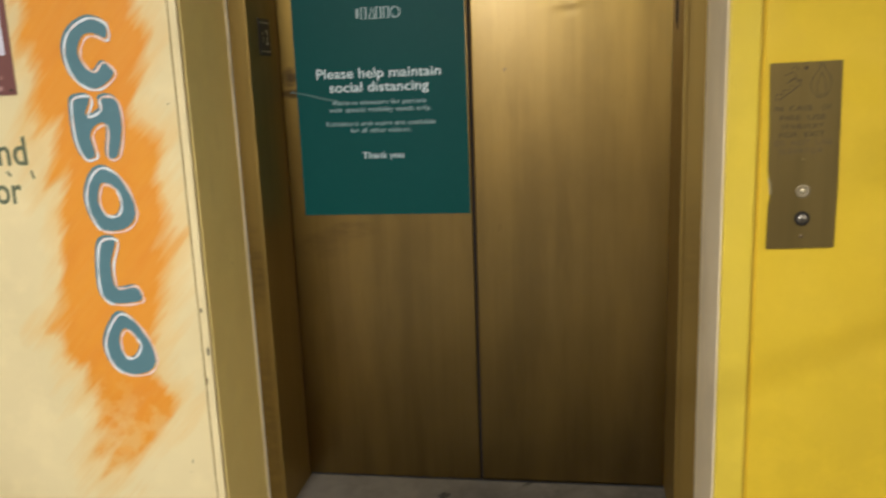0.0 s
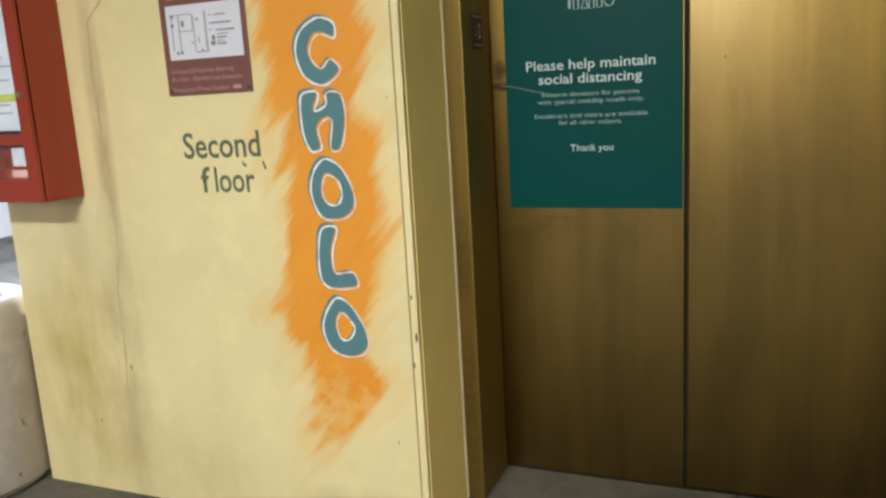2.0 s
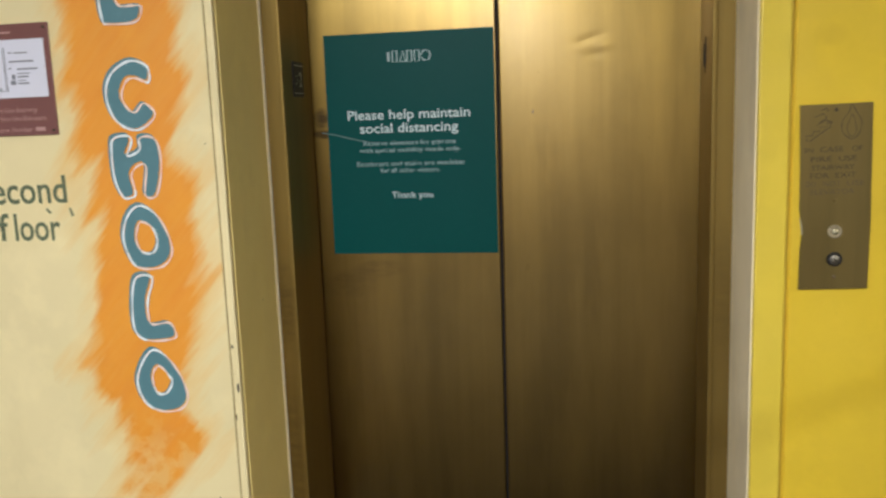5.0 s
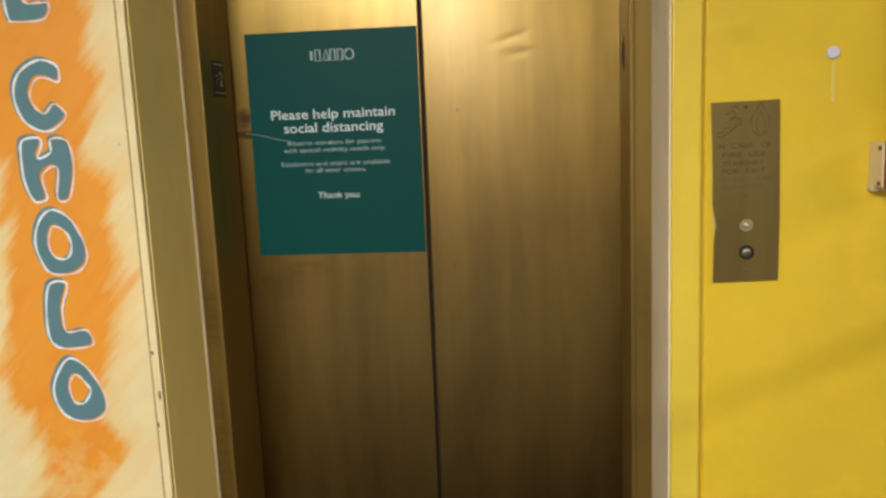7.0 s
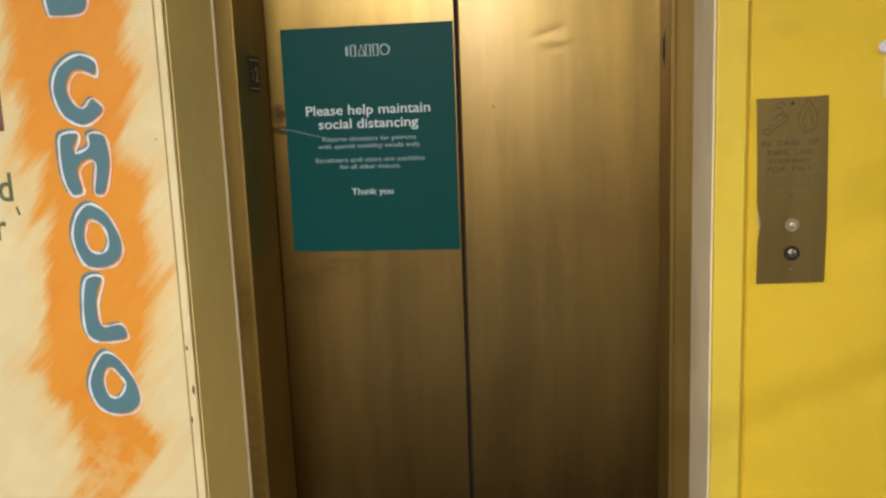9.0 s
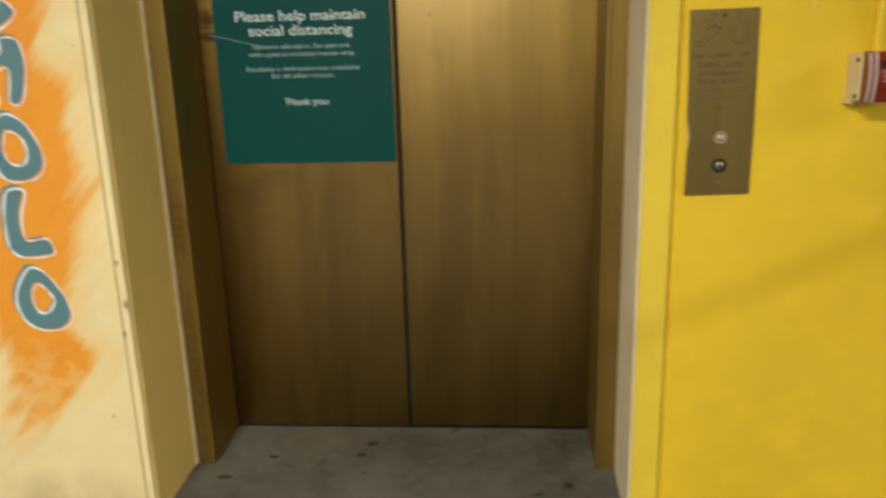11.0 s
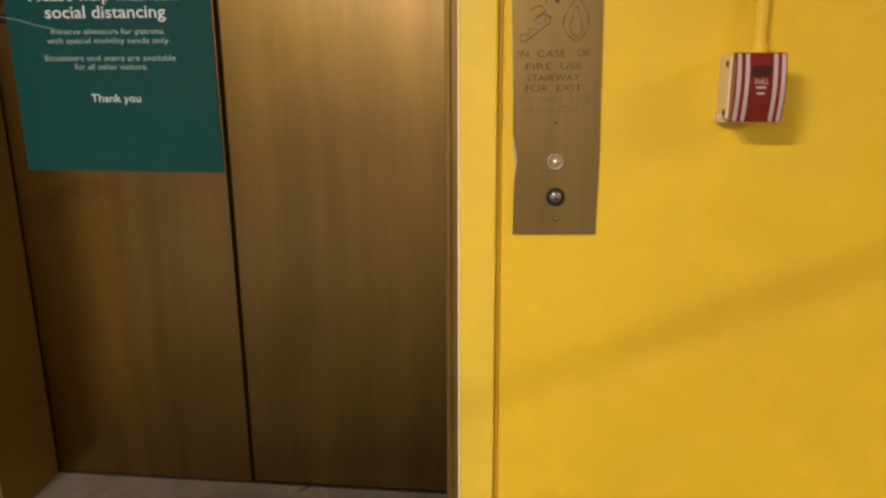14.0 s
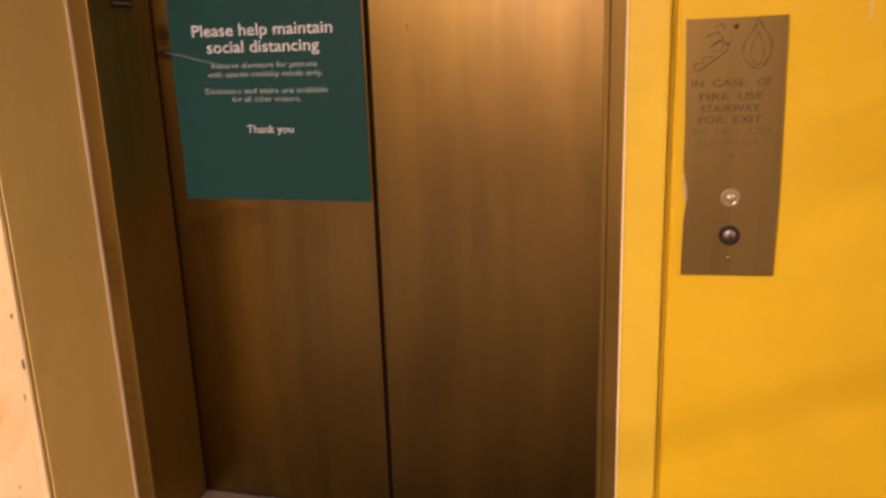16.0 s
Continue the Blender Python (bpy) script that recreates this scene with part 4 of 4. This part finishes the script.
wpart("body", shell, RED, cabinet)
B = 0.052
door = wpart("cabinet_door", sheet([[(KX0 + 0.004, KZ0 + 0.004), (KX1 - 0.004, KZ0 + 0.004), (KX1 - 0.004, KZ1 - 0.02), (KX0 + 0.004, KZ1 - 0.02)],
                                    [(KX0 + B, KZ0 + 0.075), (KX0 + B, KZ1 - B), (KX1 - B, KZ1 - B), (KX1 - B, KZ0 + 0.075)]], KY, 0.012), RED, cabinet, "red framed door")
for name, bm, mat, lab in (("pane", box((KX0 + B - 0.01, KY - 0.004, KZ0 + 0.065), (KX1 - B + 0.01, KY - 0.001, KZ1 - B + 0.01)), GLASS, "clear glass pane"),
                           ("door_rail", box((KX0 + B, KY - 0.011, 1.304), (KX1 - B, KY, 1.338), 0.002), RED, "red cross rail"),
                           ("latch", face_disc([(0.009, 0), (0.008, 0.008), (0.0, 0.010)], KX1 - 0.030, 1.464, KY - 0.012, 18), CHROME, "small round latch")):
    ob = wpart(name, bm, mat, cabinet, lab)
    ob.parent, ob.matrix_parent_inverse = door, Matrix()
    if name == "pane":
        ob.visible_shadow = False
paper = thing("notice_sheet", (-2.1, KY + 0.02, 1.6), "white printed sheet behind the cabinet glass", "notice")
wpart("sheet", box((KX0 + 0.03, KY + 0.012, 1.351), (KX1 - B + 0.004, KY + 0.015, 1.866)), PAPER, paper)
for z in (1.405, 1.431, 1.51, 1.554, 1.582, 1.62, 1.667, 1.70, 1.743, 1.78):
    wpart("print", box((KX0 + 0.06, KY + 0.011, z), (KX1 - B - 0.02 - 0.05 * random.random(), KY + 0.0122, z + 0.006)), GREY_INK, paper, "grey print")
wpart("print", box((KX0 + 0.05, KY + 0.0105, 1.445), (KX1 - B - 0.004, KY + 0.0121, 1.469)), GREEN_INK, paper, "olive printed stripe")
card = thing("small_card", (-2.03, KY + 0.02, 1.261), "small white card behind the cabinet glass", "card")
wpart("card", box((-2.075, KY + 0.010, 1.235), (-1.975, KY + 0.012, 1.294)), PAPER, card)
wpart("card_strip", box((-2.085, KY + 0.010, 1.197), (-1.982, KY + 0.012, 1.221)), PLATE_INK, card, "faded pinkish strip")

# ---- the concrete bin ----
bin_ = thing("concrete_bin", (-2.626, -0.692, 0), "round grey concrete litter bin with a rounded rim", "litter bin")
part("bin_body", lathe([(0.0, 0.02), (0.292, 0.02), (0.303, 0.04), (0.306, 0.652), (0.299, 0.700), (0.281, 0.729), (0.255, 0.738), (0.226, 0.733), (0.209, 0.711), (0.205, 0.63), (0.205, 0.10), (0.0, 0.10)], 64), PRECAST, bin_, smooth=True)
part("bin_foot", lathe([(0.0, 0.0), (0.265, 0.0), (0.265, 0.022), (0.0, 0.022)], 48), PRECAST, bin_)
part("liner", lathe([(0.201, 0.704), (0.196, 0.69), (0.182, 0.63), (0.11, 0.60), (0.0, 0.61)], 40), WHITE_PLASTIC, bin_, "white plastic bin liner", True)

# ---- beyond the yellow wall ----
tub = thing("concrete_planter", (1.95, -0.10, 0), "low round concrete planter with a wide pale rim", "planter")
part("planter_rim", lathe([(0.256, 0.21), (0.258, 0.238), (0.264, 0.248), (0.28, 0.252), (0.345, 0.252), (0.358, 0.246), (0.364, 0.232), (0.355, 0.215), (0.30, 0.205)], 64), concrete("planter_concrete", (0.27, 0.25, 0.20), (0.16, 0.145, 0.11)), tub, "pale worn concrete rim", True)
part("planter_bowl", lathe([(0.0, 0.0), (0.19, 0.0), (0.22, 0.03), (0.30, 0.206), (0.27, 0.206), (0.256, 0.236), (0.0, 0.240)], 64), concrete("dark_concrete", (0.135, 0.118, 0.085), (0.085, 0.074, 0.052)), tub, "dark concrete bowl", True)

fence = thing("chain_link_fence", (2.512, 0.33, 0), "black chain-link fence on square dark posts", "fence")
FX, FY = 2.512, 0.33


def mesh_panel(a, b, z0, z1, pitch=0.058, r=0.0038):
    """Crossing slanted wires between two ground points."""
    bm = bmesh.new()
    a, b = Vector((*a, 0)), Vector((*b, 0))
    length, along = (b - a).length, (b - a).normalized()
    side = Vector((-along.y, along.x, 0))
    h = z1 - z0
    rise = 1.25
    for s, off in ((1, 0.002), (-1, -0.002)):
        u0 = -h / rise
        while u0 < length + h / rise:
            u1 = u0 + s * h / rise
            (ua, za), (ub, zb) = (u0, z0), (u1, z1)
            if s > 0:
                fa, fb = max(0.0, (0 - ua) / (ub - ua)), min(1.0, (length - ua) / (ub - ua))
            else:
                fa, fb = max(0.0, (length - ua) / (ub - ua)), min(1.0, (0 - ua) / (ub - ua))
            if fb > fa:
                p = a + along * (ua + (ub - ua) * fa) + side * off + Vector((0, 0, za + (zb - za) * fa))
                q = a + along * (ua + (ub - ua) * fb) + side * off + Vector((0, 0, za + (zb - za) * fb))
                rod(p, q, r, 4, bm)
            u0 += pitch
    return bm


tagged(wpart("wire_mesh", mesh_panel((FX, FY), (FX, FY + 2.6), 0.05, 2.5), WIRE, fence, "dark diamond wire mesh"), kind="stuff")
tagged(wpart("wire_mesh", mesh_panel((FX, FY), (FX + 2.4, FY), 0.05, 2.5), WIRE, fence, "dark diamond wire mesh"), kind="stuff")
for x, y in ((FX, FY), (FX, FY + 2.6), (FX + 2.4, FY)):
    wpart("post", box((x - 0.034, y - 0.034, 0), (x + 0.034, y + 0.034, 2.55), 0.004), BLACK, fence)
wpart("rail", box((FX - 0.016, FY + 0.03, 1.408), (FX + 0.016, FY + 2.58, 1.448), 0.003), BLACK, fence)
wpart("rail", box((FX + 0.03, FY - 0.016, 2.46), (FX + 2.37, FY + 0.016, 2.50), 0.003), BLACK, fence)

film_ = thing("plastic_wrap", (FX - 0.05, FY + 0.2, 1.2), "crumpled glossy black plastic hung on the fence", "plastic wrap")
wrap = bmesh.new()
gu, gv = 30, 40
cells = [[None] * (gv + 1) for _ in range(gu + 1)]
for i in range(gu + 1):
    for j in range(gv + 1):
        u, v = i / gu, j / gv
        d = 0.014 * noise.noise(Vector((u * 3, v * 9, 0.3))) + 0.009 * noise.noise(Vector((u * 7, v * 26, 2.1)))
        cells[i][j] = wrap.verts.new((FX - 0.022 + d * 0.7, FY + 0.04 + 1.3 * u, 0.95 + 0.45 * v + 0.02 * noise.noise(Vector((u * 6, 0, 4)))))
for i in range(gu):
    for j in range(gv):
        wrap.faces.new((cells[i][j], cells[i + 1][j], cells[i + 1][j + 1], cells[i][j + 1]))
ext = bmesh.ops.extrude_face_region(wrap, geom=list(wrap.faces))
for g in ext["geom"]:
    if isinstance(g, bmesh.types.BMVert):
        g.co.x -= 0.004
bmesh.ops.recalc_face_normals(wrap, faces=wrap.faces)
wpart("film", wrap, PLASTIC_BLACK, film_, smooth=True)

# ---- housings of the unseen lamps, and an unseen pipe that casts the slanting shade ----
# housings for the added lamps, all of them out of view
for x, y, sx, sy, _, _ in LAMPS:
    lamp = thing("unseen_ceiling_light", (x, y, CEIL), "unseen flat ceiling light, added as a light source", "ceiling light", "ceiling lights")
    wpart("housing", box((x - sx / 2 - 0.03, y - sy / 2 - 0.03, CEIL - 0.085), (x + sx / 2 + 0.03, y + sy / 2 + 0.03, CEIL), 0.006), PALE, lamp)
    wpart("diffuser", box((x - sx / 2, y - sy / 2, CEIL - 0.094), (x + sx / 2, y + sy / 2, CEIL - 0.086)), DIFFUSER, lamp, "glowing white diffuser")

# unseen pipe, added only to cast the slanting shade on the yellow wall
hung = thing("shade_casting_pipe", (-0.02, -5.7, CEIL), "unseen thin pipe on rods, added to cast the slanting shade", "pipe")
wpart("pipe", rod((-0.668, -6.51, 2.10), (0.633, -4.90, 2.10), 0.0150, 14), PALE, hung)
for f in (0.1, 0.9):
    x, y = -0.668 + 1.301 * f, -6.51 + 1.61 * f
    wpart("hanger_rod", rod((x, y, 2.105), (x, y, CEIL), 0.004, 8), PALE, hung)

# ---- spots on the floor ----
for x, y, wide in ((-0.579, -0.355, 0.020), (0.543, -0.371, 0.022), (-0.12, -0.12, 0.024), (-0.15, -0.20, 0.018), (-0.45, -0.22, 0.016)):
    spot = thing("floor_spot", (x, y, 0), "flat black gum spot trodden into the concrete floor", "floor stain", "floor spots")
    bm = lathe([(wide, 0.0), (wide * 0.9, 0.0012), (0.0, 0.0016)], 14)
    for v in bm.verts:
        a = math.atan2(v.co.y, v.co.x)
        f = 1 + 0.22 * math.sin(2 * a + x * 9) + 0.12 * math.sin(5 * a + y * 17)
        v.co.x, v.co.y = v.co.x * f, v.co.y * f * 0.7
    part("spot", bm, GUM, spot, smooth=True)
